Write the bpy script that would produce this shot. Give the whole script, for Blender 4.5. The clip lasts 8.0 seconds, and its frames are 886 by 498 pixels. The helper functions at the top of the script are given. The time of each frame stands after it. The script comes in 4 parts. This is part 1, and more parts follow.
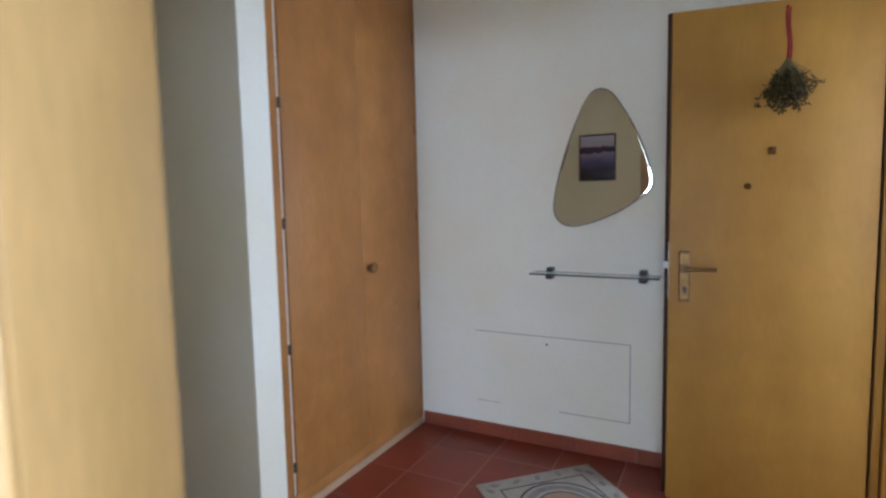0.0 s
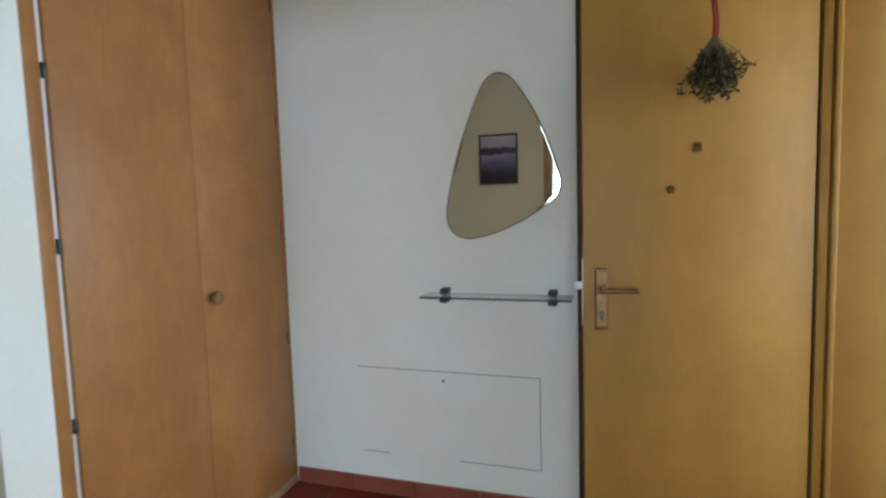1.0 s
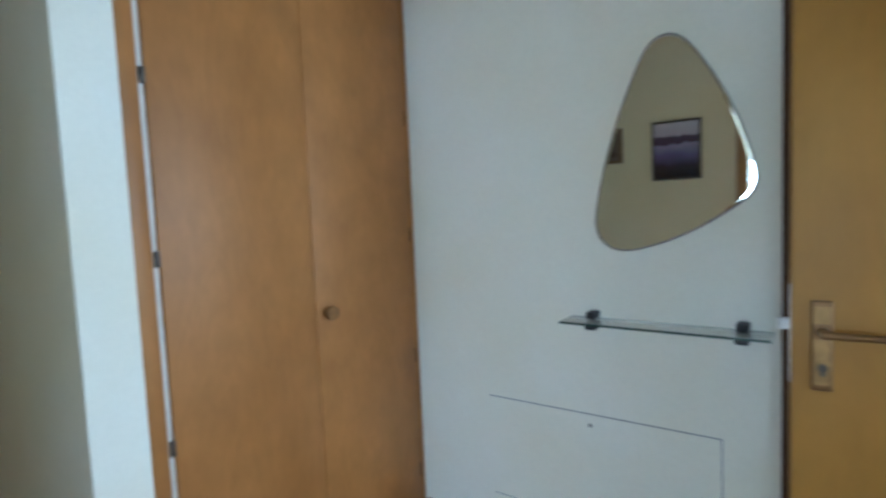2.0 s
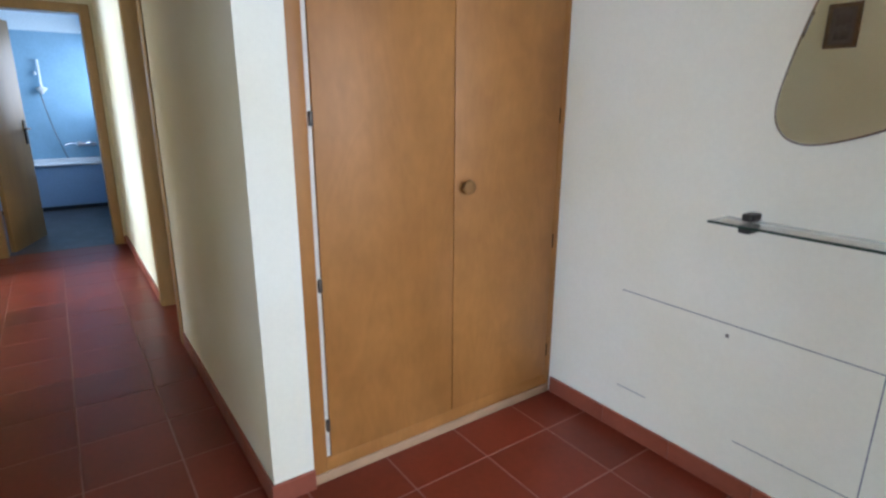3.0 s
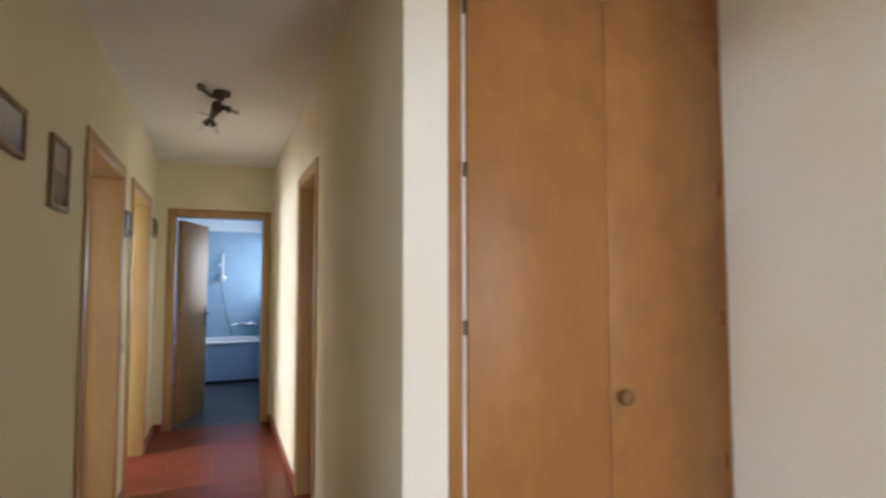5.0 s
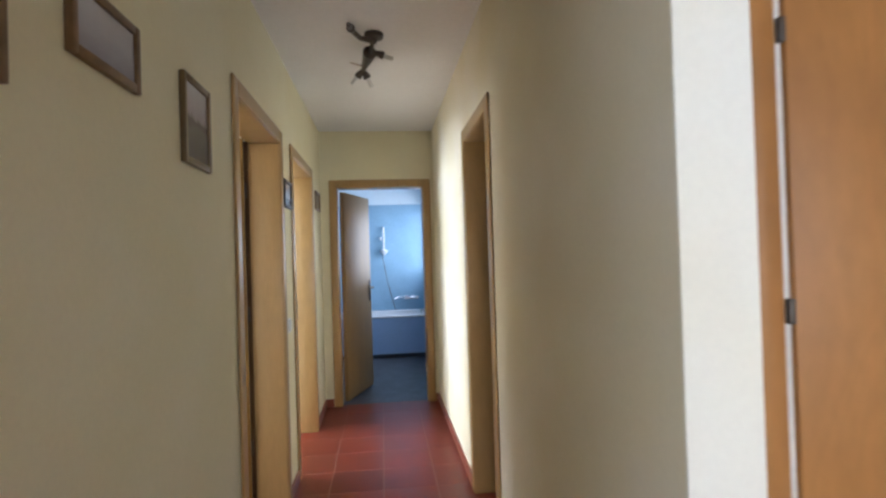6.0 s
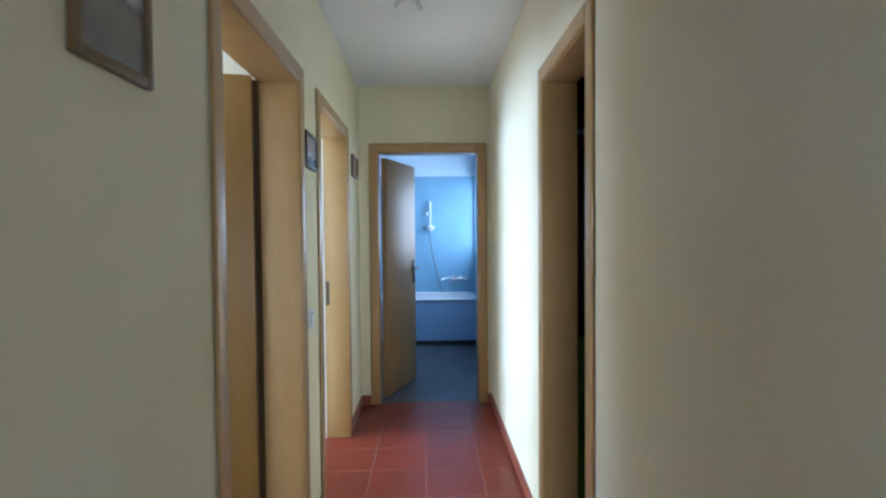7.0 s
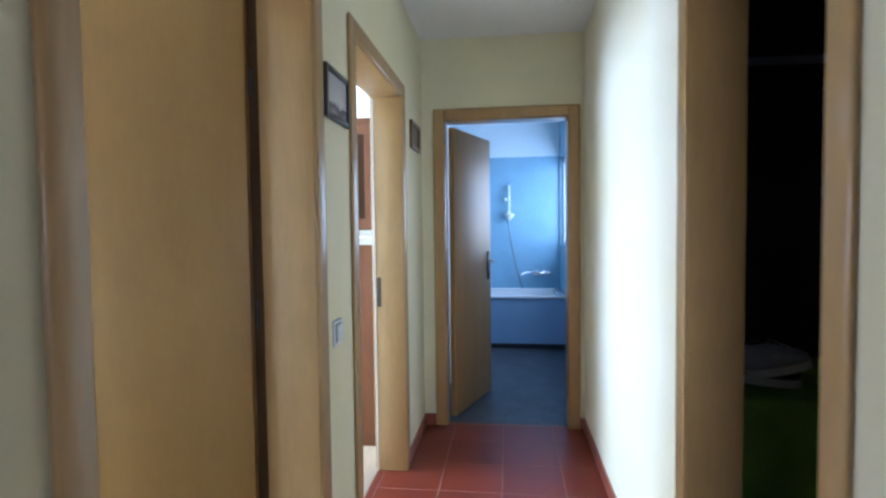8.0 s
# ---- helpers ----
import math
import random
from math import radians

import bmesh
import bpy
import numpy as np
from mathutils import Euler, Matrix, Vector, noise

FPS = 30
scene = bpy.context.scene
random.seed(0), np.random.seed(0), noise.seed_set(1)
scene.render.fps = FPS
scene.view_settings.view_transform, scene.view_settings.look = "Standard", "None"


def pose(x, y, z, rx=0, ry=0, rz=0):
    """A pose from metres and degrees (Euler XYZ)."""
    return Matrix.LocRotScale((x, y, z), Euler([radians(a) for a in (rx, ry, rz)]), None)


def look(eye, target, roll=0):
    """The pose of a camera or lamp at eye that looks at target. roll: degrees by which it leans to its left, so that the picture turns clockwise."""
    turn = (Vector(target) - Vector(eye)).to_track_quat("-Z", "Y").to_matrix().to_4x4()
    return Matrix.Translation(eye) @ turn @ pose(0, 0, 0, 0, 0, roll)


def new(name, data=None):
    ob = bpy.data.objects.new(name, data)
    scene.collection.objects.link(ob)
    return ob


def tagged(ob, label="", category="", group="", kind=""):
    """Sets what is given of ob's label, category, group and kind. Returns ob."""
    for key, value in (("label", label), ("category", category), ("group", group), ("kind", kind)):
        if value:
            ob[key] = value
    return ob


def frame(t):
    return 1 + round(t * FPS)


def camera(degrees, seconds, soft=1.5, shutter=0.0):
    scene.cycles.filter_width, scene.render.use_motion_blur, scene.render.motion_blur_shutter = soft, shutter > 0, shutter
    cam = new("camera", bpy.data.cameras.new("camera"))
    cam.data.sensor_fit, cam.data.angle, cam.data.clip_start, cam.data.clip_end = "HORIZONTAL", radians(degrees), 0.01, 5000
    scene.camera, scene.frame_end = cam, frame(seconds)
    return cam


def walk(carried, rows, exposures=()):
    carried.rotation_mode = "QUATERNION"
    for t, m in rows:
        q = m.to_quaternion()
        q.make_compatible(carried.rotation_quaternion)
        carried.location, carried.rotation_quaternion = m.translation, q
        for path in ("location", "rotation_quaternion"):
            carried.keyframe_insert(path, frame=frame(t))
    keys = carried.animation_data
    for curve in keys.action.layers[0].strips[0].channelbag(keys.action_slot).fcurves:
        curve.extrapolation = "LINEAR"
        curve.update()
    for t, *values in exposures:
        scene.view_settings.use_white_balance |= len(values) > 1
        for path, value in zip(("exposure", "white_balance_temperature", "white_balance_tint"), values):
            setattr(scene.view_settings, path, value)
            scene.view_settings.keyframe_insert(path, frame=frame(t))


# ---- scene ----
cam = camera(78.8, 8.0, soft=2.4, shutter=0.35)
PATH = [
    (0, (0.18, 0.203, 1.335), (-0.74, 1.97, 1.16), -1.2),
    (0.2, (0.15, 0.325, 1.347), (-0.711, 2.12, 1.161), -1.6),
    (0.5, (0.109, 0.487, 1.355), (-0.666, 2.324, 1.193), -2.1),
    (1, (0.085, 0.742, 1.347), (-0.523, 2.64, 1.179), -1.7),
    (1.5, (0.052, 0.988, 1.37), (-0.552, 2.887, 1.201), -1.4),
    (1.7, (0.036, 1.06, 1.365), (-0.718, 2.905, 1.204), -1.6),
    (1.8, (0.041, 1.093, 1.365), (-0.855, 2.873, 1.205), -1.9),
    (1.9, (0.057, 1.125, 1.361), (-0.996, 2.819, 1.21), -2.3),
    (2, (0.06, 1.145, 1.361), (-1.113, 2.758, 1.212), -2.5),
    (2.2, (0.108, 1.205, 1.33), (-1.281, 2.631, 1.139), -1.5),
    (3.3, (0.177, 1.233, 1.304), (-1.42, 2.309, 0.765), -1.0),
    (3.5, (0.196, 1.224, 1.331), (-1.443, 2.285, 0.894), -1.3),
    (4, (0.211, 1.215, 1.389), (-1.49, 2.263, 1.294), -1.2),
    (4.5, (0.205, 1.204, 1.426), (-1.533, 2.187, 1.539), -0.7),
    (5, (0.083, 1.174, 1.402), (-1.764, 1.932, 1.519), -0.1),
    (5.2, (-0.039, 1.158, 1.397), (-1.943, 1.767, 1.47), 0.2),
    (6.3, (-0.756, 1.169, 1.371), (-2.752, 1.301, 1.367), -1.3),
    (6.5, (-0.897, 1.163, 1.376), (-2.895, 1.248, 1.338), -0.4),
    (7, (-1.301, 1.156, 1.38), (-3.299, 1.211, 1.32), -0.5),
    (7.5, (-1.721, 1.184, 1.358), (-3.719, 1.121, 1.284), -1.3),
    (8, (-2.091, 1.171, 1.334), (-4.075, 0.932, 1.248), -0.7),
]
EXPOSURES = [(0.0, 0.58, 5450, 17), (0.5, 0.69, 5400, 12), (1.0, 0.64, 5400, 10), (1.5, 0.58, 5250, 6), (2.2, 0.68, 4850, 3), (3.3, 0.93, 6150, 22),
             (3.7, 0.87, 6900, 31), (4.2, 0.79, 7700, 40), (4.7, 0.72, 6750, 23), (5.2, 0.78, 6550, 22), (6.3, 0.96, 5600, 17), (6.5, 0.89, 5250, 14), (7.0, 0.93, 5050, 12), (8.0, 0.87, 5000, 15)]
walk(cam, [(t, look(eye, target, roll)) for t, eye, target, roll in PATH], EXPOSURES)

# ---------------------------------------------------------------- light
world = bpy.data.worlds.new("sky")
scene.world = world
world.use_nodes = True
wt = world.node_tree
sky = wt.nodes.new("ShaderNodeTexSky")
sky.sky_type = "NISHITA"
sky.sun_disc = False
sky.sun_elevation = radians(40)
sky.sun_rotation = radians(-60)
wt.nodes["Background"].inputs["Strength"].default_value = 0.15
wt.links.new(sky.outputs[0], wt.nodes["Background"].inputs[0])


def window_lamp(name, eye, target, w, h, watts, colour):
    d = bpy.data.lights.new(name, "AREA")
    d.shape, d.size, d.size_y, d.energy, d.color = "RECTANGLE", w, h, watts, colour
    ob = new(name, d)
    ob.matrix_world = look(eye, target)
    return ob


DAY = (0.82, 0.92, 1.0)
window_lamp("daylight_living", (-0.74, -3.35, 1.3), (-0.3, 2, 1.6), 0.84, 1.2, 42, DAY)
# Unseen, steeply tilted fill added to brighten the lower left hall wall.
window_lamp("fill_hall_wall", (1.78, -3.35, 1.45), (1.42, -2.41, -0.25), 1.4, 1.9, 178, (0.72, 0.87, 1.0))
# Side fill, out of view, added to lift the corridor wall near the pier.
window_lamp("fill_corridor_wall", (2.52, -1.05, 1.4), (1.5, -0.5, 0.9), 1.9, 2.0, 62, (0.72, 0.87, 1.0))
window_lamp("daylight_study", (-2.28, -3.35, 1.2), (-2.55, -2.38, -0.2), 1.4, 2.0, 120, DAY)
window_lamp("daylight_kitchen", (-4.73, -3.35, 1.15), (-4.6, -0.6, 0.5), 1.6, 2.0, 175, (0.74, 0.88, 1.0))
window_lamp("daylight_bath", (-7.72, 2.03, 1.59), (-7.72, 0, 1.2), 1.36, 1.02, 21, (0.76, 0.88, 1.0))
window_lamp("daylight_stair", (2.33, 2.58, 1.5), (0, 2.4, 1.35), 0.7, 1.6, 42, DAY)


# ---------------------------------------------------------------- materials
def surf(name, base, rough=0.5, var=0.1, scale=4.0, stretch=(1, 1, 1), fine=60.0, grain=0.06, bump=0.08, metallic=0.0,
         tint=None, random_amount=0.0, spec=0.5, coat=0.0, world_size=False, figure=0.0):
    """A painted, wooden, ceramic or metal surface: broad stains and fine grain in colour, roughness and relief."""
    m = bpy.data.materials.new(name)
    m.use_nodes = True
    nt = m.node_tree
    n, l = nt.nodes, nt.links
    bsdf = n["Principled BSDF"]
    tc = n.new("ShaderNodeTexCoord")
    mp = n.new("ShaderNodeMapping")
    mp.inputs["Scale"].default_value = stretch
    info = n.new("ShaderNodeObjectInfo")
    off = n.new("ShaderNodeMath")
    off.operation = "MULTIPLY"
    off.inputs[1].default_value = 7.0 if random_amount else 0.0
    l.new(info.outputs["Random"], off.inputs[0])
    geo = n.new("ShaderNodeNewGeometry")
    l.new(geo.outputs["Position"] if world_size else tc.outputs["Object"], mp.inputs["Vector"])
    l.new(off.outputs[0], mp.inputs["Location"])
    big = n.new("ShaderNodeTexNoise")
    big.inputs["Scale"].default_value, big.inputs["Detail"].default_value = scale, 4
    small = n.new("ShaderNodeTexNoise")
    small.inputs["Scale"].default_value, small.inputs["Detail"].default_value = fine, 5
    for t in (big, small):
        l.new(mp.outputs[0], t.inputs["Vector"])
    ramp = n.new("ShaderNodeValToRGB")
    other = tint or tuple(c * (1 - var) for c in base)
    ramp.color_ramp.elements[0].position, ramp.color_ramp.elements[1].position = 0.36, 0.64
    ramp.color_ramp.elements[0].color = (*other, 1)
    ramp.color_ramp.elements[1].color = (*base, 1)
    l.new(big.outputs["Fac"], ramp.inputs[0])
    val = n.new("ShaderNodeMapRange")
    val.inputs["From Min"].default_value, val.inputs["From Max"].default_value = 0.3, 0.7
    val.inputs["To Min"].default_value, val.inputs["To Max"].default_value = 1 - grain, 1 + grain
    l.new(small.outputs["Fac"], val.inputs["Value"])
    rnd = n.new("ShaderNodeMapRange")
    rnd.inputs["To Min"].default_value, rnd.inputs["To Max"].default_value = 1 - random_amount, 1 + random_amount
    l.new(info.outputs["Random"], rnd.inputs["Value"])
    mul = n.new("ShaderNodeMath")
    mul.operation = "MULTIPLY"
    l.new(val.outputs[0], mul.inputs[0])
    l.new(rnd.outputs[0], mul.inputs[1])
    if figure:
        # cathedral arches and blotches of sliced veneer
        fm = n.new("ShaderNodeMapping")
        fm.inputs["Scale"].default_value = (2.6, 2.6, 0.8)
        l.new(tc.outputs["Object"], fm.inputs["Vector"])
        fig = n.new("ShaderNodeTexNoise")
        fig.inputs["Scale"].default_value, fig.inputs["Detail"].default_value = 1.7, 2
        fig.inputs["Distortion"].default_value = 1.3
        l.new(fm.outputs[0], fig.inputs["Vector"])
        rings = n.new("ShaderNodeMath")
        rings.operation = "PINGPONG"
        rings.inputs[1].default_value = 0.06
        l.new(fig.outputs["Fac"], rings.inputs[0])
        band = n.new("ShaderNodeMapRange")
        band.inputs["From Max"].default_value = 0.06
        band.inputs["To Min"].default_value, band.inputs["To Max"].default_value = 1 - figure * 0.28, 1 + figure * 0.15
        l.new(rings.outputs[0], band.inputs["Value"])
        spot = n.new("ShaderNodeTexNoise")
        spot.inputs["Scale"].default_value, spot.inputs["Detail"].default_value = 6.5, 3
        l.new(tc.outputs["Object"], spot.inputs["Vector"])
        blot = n.new("ShaderNodeMapRange")
        blot.inputs["From Min"].default_value, blot.inputs["From Max"].default_value = 0.3, 0.7
        blot.inputs["To Min"].default_value, blot.inputs["To Max"].default_value = 1 - figure * 0.8, 1 + figure * 0.6
        l.new(spot.outputs["Fac"], blot.inputs["Value"])
        both = n.new("ShaderNodeMath")
        both.operation = "MULTIPLY"
        l.new(band.outputs[0], both.inputs[0])
        l.new(blot.outputs[0], both.inputs[1])
        last = n.new("ShaderNodeMath")
        last.operation = "MULTIPLY"
        l.new(mul.outputs[0], last.inputs[0])
        l.new(both.outputs[0], last.inputs[1])
        mul = last
    hsv = n.new("ShaderNodeHueSaturation")
    l.new(ramp.outputs[0], hsv.inputs["Color"])
    l.new(mul.outputs[0], hsv.inputs["Value"])
    l.new(hsv.outputs[0], bsdf.inputs["Base Color"])
    ro = n.new("ShaderNodeMapRange")
    ro.inputs["To Min"].default_value, ro.inputs["To Max"].default_value = max(0.02, rough - 0.035), min(1, rough + 0.035)
    l.new(big.outputs["Fac"], ro.inputs["Value"])
    l.new(ro.outputs[0], bsdf.inputs["Roughness"])
    if bump:
        b = n.new("ShaderNodeBump")
        b.inputs["Strength"].default_value, b.inputs["Distance"].default_value = bump, 0.004
        l.new(small.outputs["Fac"], b.inputs["Height"])
        l.new(b.outputs[0], bsdf.inputs["Normal"])
    bsdf.inputs["Metallic"].default_value = metallic
    bsdf.inputs["Specular IOR Level"].default_value = spec
    bsdf.inputs["Coat Weight"].default_value = coat
    bsdf.inputs["Coat Roughness"].default_value = 0.2
    return m


def glass(name, colour, body):
    """Thin clear sheet: mostly see-through, with a little body colour and a glossy face."""
    m = bpy.data.materials.new(name)
    m.use_nodes = True
    b = m.node_tree.nodes["Principled BSDF"]
    b.inputs["Base Color"].default_value = (*colour, 1)
    b.inputs["Roughness"].default_value = 0.04
    b.inputs["Alpha"].default_value = body
    return m


def silvered(name, colour=(0.86, 0.86, 0.80), rough=0.015):
    m = bpy.data.materials.new(name)
    m.use_nodes = True
    b = m.node_tree.nodes["Principled BSDF"]
    b.inputs["Base Color"].default_value = (*colour, 1)
    b.inputs["Roughness"].default_value = rough
    b.inputs["Metallic"].default_value = 1.0
    return m


PLASTER = surf("white_plaster", (0.88, 0.873, 0.79), 0.85, 0.05, 1.3, (1, 1, 1), 70, 0.015, 0.12, tint=(0.85, 0.81, 0.67), spec=0.2, world_size=True)
OFFWHITE = surf("offwhite_plaster", (0.83, 0.77, 0.62), 0.85, 0.05, 1.4, (1, 1, 1), 70, 0.015, 0.12, tint=(0.79, 0.71, 0.49), spec=0.2, world_size=True)
CREAM = surf("cream_plaster", (0.84, 0.78, 0.54), 0.85, 0.05, 1.4, (1, 1, 1), 70, 0.015, 0.12, tint=(0.77, 0.705, 0.50), spec=0.2, world_size=True)
CEIL = surf("ceiling_paint", (0.87, 0.86, 0.85), 0.9, 0.03, 1.5, (1, 1, 1), 50, 0.02, 0.25, spec=0.2, world_size=True)
# Near-black: the unlit closet's shade is put into this colour.
CLOSETSHADE = surf("closet_shade_colour", (0.06, 0.055, 0.05), 0.9, 0.2, 3)
LEFTCREAM = surf("pale_cream_plaster", (0.84, 0.785, 0.58), 0.85, 0.05, 1.4, (1, 1, 1), 70, 0.015, 0.12, tint=(0.80, 0.73, 0.49), spec=0.2, world_size=True)
BEECH = surf("beech_veneer", (0.465, 0.29, 0.113), 0.40, 0.12, 3.0, (2.4, 2.4, 0.35), 40, 0.05, 0.02, tint=(0.42, 0.256, 0.09), spec=0.5, coat=0.6, figure=0.03)
WARD = surf("birch_veneer", (0.405, 0.180, 0.047), 0.46, 0.14, 2.3, (1.5, 1.5, 0.7), 30, 0.04, 0.02, tint=(0.335, 0.143, 0.034), spec=0.4, figure=0.13)
WARDEDGE = surf("birch_edge", (0.42, 0.24, 0.10), 0.5, 0.15, 5, (3, 3, 0.3), 40, 0.08, 0.05)
PALEWOOD = surf("pale_plinth_wood", (0.46, 0.30, 0.18), 0.5, 0.1, 5, (1, 0.3, 1), 40, 0.06, 0.05)
DOORWOOD = surf("ash_veneer_door", (0.37, 0.195, 0.032), 0.52, 0.1, 2.4, (1.8, 1.8, 0.5), 34, 0.03, 0.02, tint=(0.32, 0.16, 0.023), spec=0.35, figure=0.09)
BATHLEAF = surf("beech_veneer_matt", (0.44, 0.28, 0.11), 0.5, 0.12, 3.0, (2.4, 2.4, 0.35), 40, 0.05, 0.02, spec=0.55)
# Dark brown that stands in for the shade of the hinge gap.
HINGESHADE = surf("hinge_gap_shade", (0.11, 0.058, 0.022), 0.55, 0.15, 8, spec=0.3)
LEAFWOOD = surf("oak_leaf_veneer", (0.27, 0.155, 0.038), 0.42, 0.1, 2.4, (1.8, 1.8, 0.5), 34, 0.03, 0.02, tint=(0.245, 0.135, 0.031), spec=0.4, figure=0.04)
DARKBROWN = surf("dark_brown", (0.055, 0.026, 0.012), 0.6, 0.1, 8, spec=0.15)
TERRA = surf("terracotta_tile", (0.215, 0.037, 0.018), 0.34, 0.2, 3, (1, 1, 1), 45, 0.06, 0.0, tint=(0.18, 0.033, 0.016), random_amount=0.07, spec=0.28)
GROUT = surf("tile_grout", (0.34, 0.165, 0.125), 0.9, 0.15, 8)
SKIRT = surf("terracotta_skirting", (0.30, 0.085, 0.05), 0.35, 0.15, 6, (1, 1, 1), 45, 0.06, 0.03, tint=(0.26, 0.07, 0.04), random_amount=0.06)
BLUETILE = surf("blue_wall_tile", (0.275, 0.46, 0.60), 0.25, 0.08, 4, (1, 1, 1), 30, 0.04, 0.04)
BATHPAINT = surf("bath_paint", (0.70, 0.80, 0.84), 0.8, 0.04, 2)
BATHFLOOR = surf("slate_floor_tile", (0.085, 0.092, 0.105), 0.42, 0.45, 7, (1, 1, 1), 30, 0.25, 0.05, random_amount=0.08)
ENAMEL = surf("white_enamel", (0.82, 0.84, 0.85), 0.15, 0.02, 3, bump=0)
ROOMFLOOR = surf("light_parquet", (0.60, 0.47, 0.33), 0.4, 0.15, 4, (0.4, 3, 1), 30, 0.1, 0.03)
BLACK = surf("black_plastic", (0.02, 0.02, 0.022), 0.45, 0.1, 10)
KNOBWOOD = surf("brown_knob_wood", (0.24, 0.12, 0.038), 0.6, 0.2, 30, spec=0.2)
BRASS = surf("brass", (0.15, 0.075, 0.022), 0.45, 0.15, 20, metallic=1.0, bump=0.02)
STEEL = surf("brushed_steel", (0.62, 0.60, 0.57), 0.3, 0.08, 20, metallic=1.0, bump=0.02)
BRONZE = surf("worn_bronze", (0.20, 0.11, 0.04), 0.42, 0.2, 20, metallic=0.6, bump=0.02)
CHROME = silvered("chrome", (0.8, 0.8, 0.82), 0.08)
MIRROR = silvered("mirror_glass", (0.93, 0.945, 0.93))
WORN = surf("worn_plate_metal", (0.34, 0.20, 0.065), 0.45, 0.3, 40, metallic=0.25, bump=0.02)
GLASS = glass("shelf_glass", (0.80, 0.87, 0.83), 0.32)
ALU = surf("pale_hinge_strip", (0.74, 0.70, 0.64), 0.45, 0.08, 10)
IRON = surf("dark_steel_hinge", (0.10, 0.085, 0.07), 0.45, 0.15, 30, metallic=0.6)
PVC = surf("white_pvc", (0.80, 0.81, 0.81), 0.35, 0.03, 6, bump=0)
MAHOGANY = surf("mahogany", (0.19, 0.07, 0.028), 0.35, 0.25, 4, (3, 3, 0.3), 40, 0.1, 0.03)


# ---------------------------------------------------------------- mesh helpers
ORIGIN = {}


def box(bm, x0, x1, y0, y1, z0, z1, bevel=0.0):
    x0, x1, y0, y1, z0, z1 = min(x0, x1), max(x0, x1), min(y0, y1), max(y0, y1), min(z0, z1), max(z0, z1)
    r = bmesh.ops.create_cube(bm, size=1.0)
    vs = r["verts"]
    for v in vs:
        v.co = Vector(((x0 + x1) / 2 + v.co.x * (x1 - x0), (y0 + y1) / 2 + v.co.y * (y1 - y0), (z0 + z1) / 2 + v.co.z * (z1 - z0)))
    if bevel:
        es = list({e for v in vs for e in v.link_edges})
        bmesh.ops.bevel(bm, geom=es, offset=bevel, segments=4 if bevel > 0.0055 else 2, affect="EDGES", profile=0.5)
    return bm


def boxes(*dims, bevel=0.0):
    bm = bmesh.new()
    for d in dims:
        box(bm, *d, bevel=bevel)
    return bm


def rod(bm, p0, p1, r0, r1=None, seg=16):
    """A round bar from p0 to p1, tapered where r1 is given."""
    p0, p1 = Vector(p0), Vector(p1)
    d = p1 - p0
    m = Matrix.Translation((p0 + p1) / 2) @ d.to_track_quat("Z", "Y").to_matrix().to_4x4()
    bmesh.ops.create_cone(bm, cap_ends=True, segments=seg, radius1=r0, radius2=r0 if r1 is None else r1, depth=d.length, matrix=m)
    return bm


def turned(bm, profile, m=None, seg=24):
    """A turned body: profile is (radius, height) pairs about z, set at the pose m."""
    m = m or Matrix.Identity(4)
    rings = []
    for r, h in profile:
        rings.append([bm.verts.new(m @ Vector((max(r, 1e-4) * math.cos(2 * math.pi * i / seg), max(r, 1e-4) * math.sin(2 * math.pi * i / seg), h))) for i in range(seg)])
    for a, b in zip(rings, rings[1:]):
        for i in range(seg):
            bm.faces.new((a[i], a[(i + 1) % seg], b[(i + 1) % seg], b[i]))
    bm.faces.new(list(reversed(rings[0])))
    bm.faces.new(rings[-1])
    return bm


def tube(bm, pts, r, seg=10):
    for a, b in zip(pts, pts[1:]):
        rod(bm, a, b, r, seg=seg)
    return bm


def smooth(ob):
    for p in ob.data.polygons:
        p.use_smooth = True
    ob.data.set_sharp_from_angle(angle=radians(35))
    return ob


def mesh_of(name, bm, material):
    me = bpy.data.meshes.new(name)
    bmesh.ops.recalc_face_normals(bm, faces=bm.faces)
    bm.to_mesh(me)
    bm.free()
    me.materials.append(material)
    return me


def thing(name, at, label, category, group="", kind="", turn=0.0):
    """An Empty at a thing's base, to hold its parts."""
    ob = new(name)
    ob.empty_display_size = 0.1
    ob.matrix_world = pose(*at, 0, 0, turn)
    ORIGIN[ob] = Vector(at)
    return tagged(ob, label, category, group, kind)


def part(name, bm, material, parent, label="", local=False):
    """One mesh under a thing or a part; built in world places unless local."""
    if not local:
        bm.transform(Matrix.Translation(-ORIGIN[parent]))
    ob = new(name, mesh_of(name, bm, material))
    ob.parent = parent
    ORIGIN[ob] = ORIGIN[parent]
    smooth(ob)
    if label:
        ob["label"] = label
    return ob


def single(name, bm, material, label, category, group="", kind="", at=None):
    """A thing of one mesh."""
    at = Vector(at) if at else Vector((0, 0, 0))
    bm.transform(Matrix.Translation(-at))
    ob = new(name, mesh_of(name, bm, material))
    ob.location = at
    ORIGIN[ob] = at
    smooth(ob)
    return tagged(ob, label, category, group, kind)


# ---------------------------------------------------------------- plan
XE, XW = -5.632, -1.413        # end wall, wardrobe front
YL0, YL = 0.455, 0.61          # left wall
YR, YR1 = 1.660, 1.80          # right wall
YM = 2.965                     # wall with the looking glass
XH = 0.74                      # wall with the entrance
H = 2.55                       # ceiling
HEAD = 2.02                    # clear height of the doors
DOORS = {"opening": (-0.40, 0.50), "d1": (-3.61, -2.75), "d2": (-4.93, -4.05)}
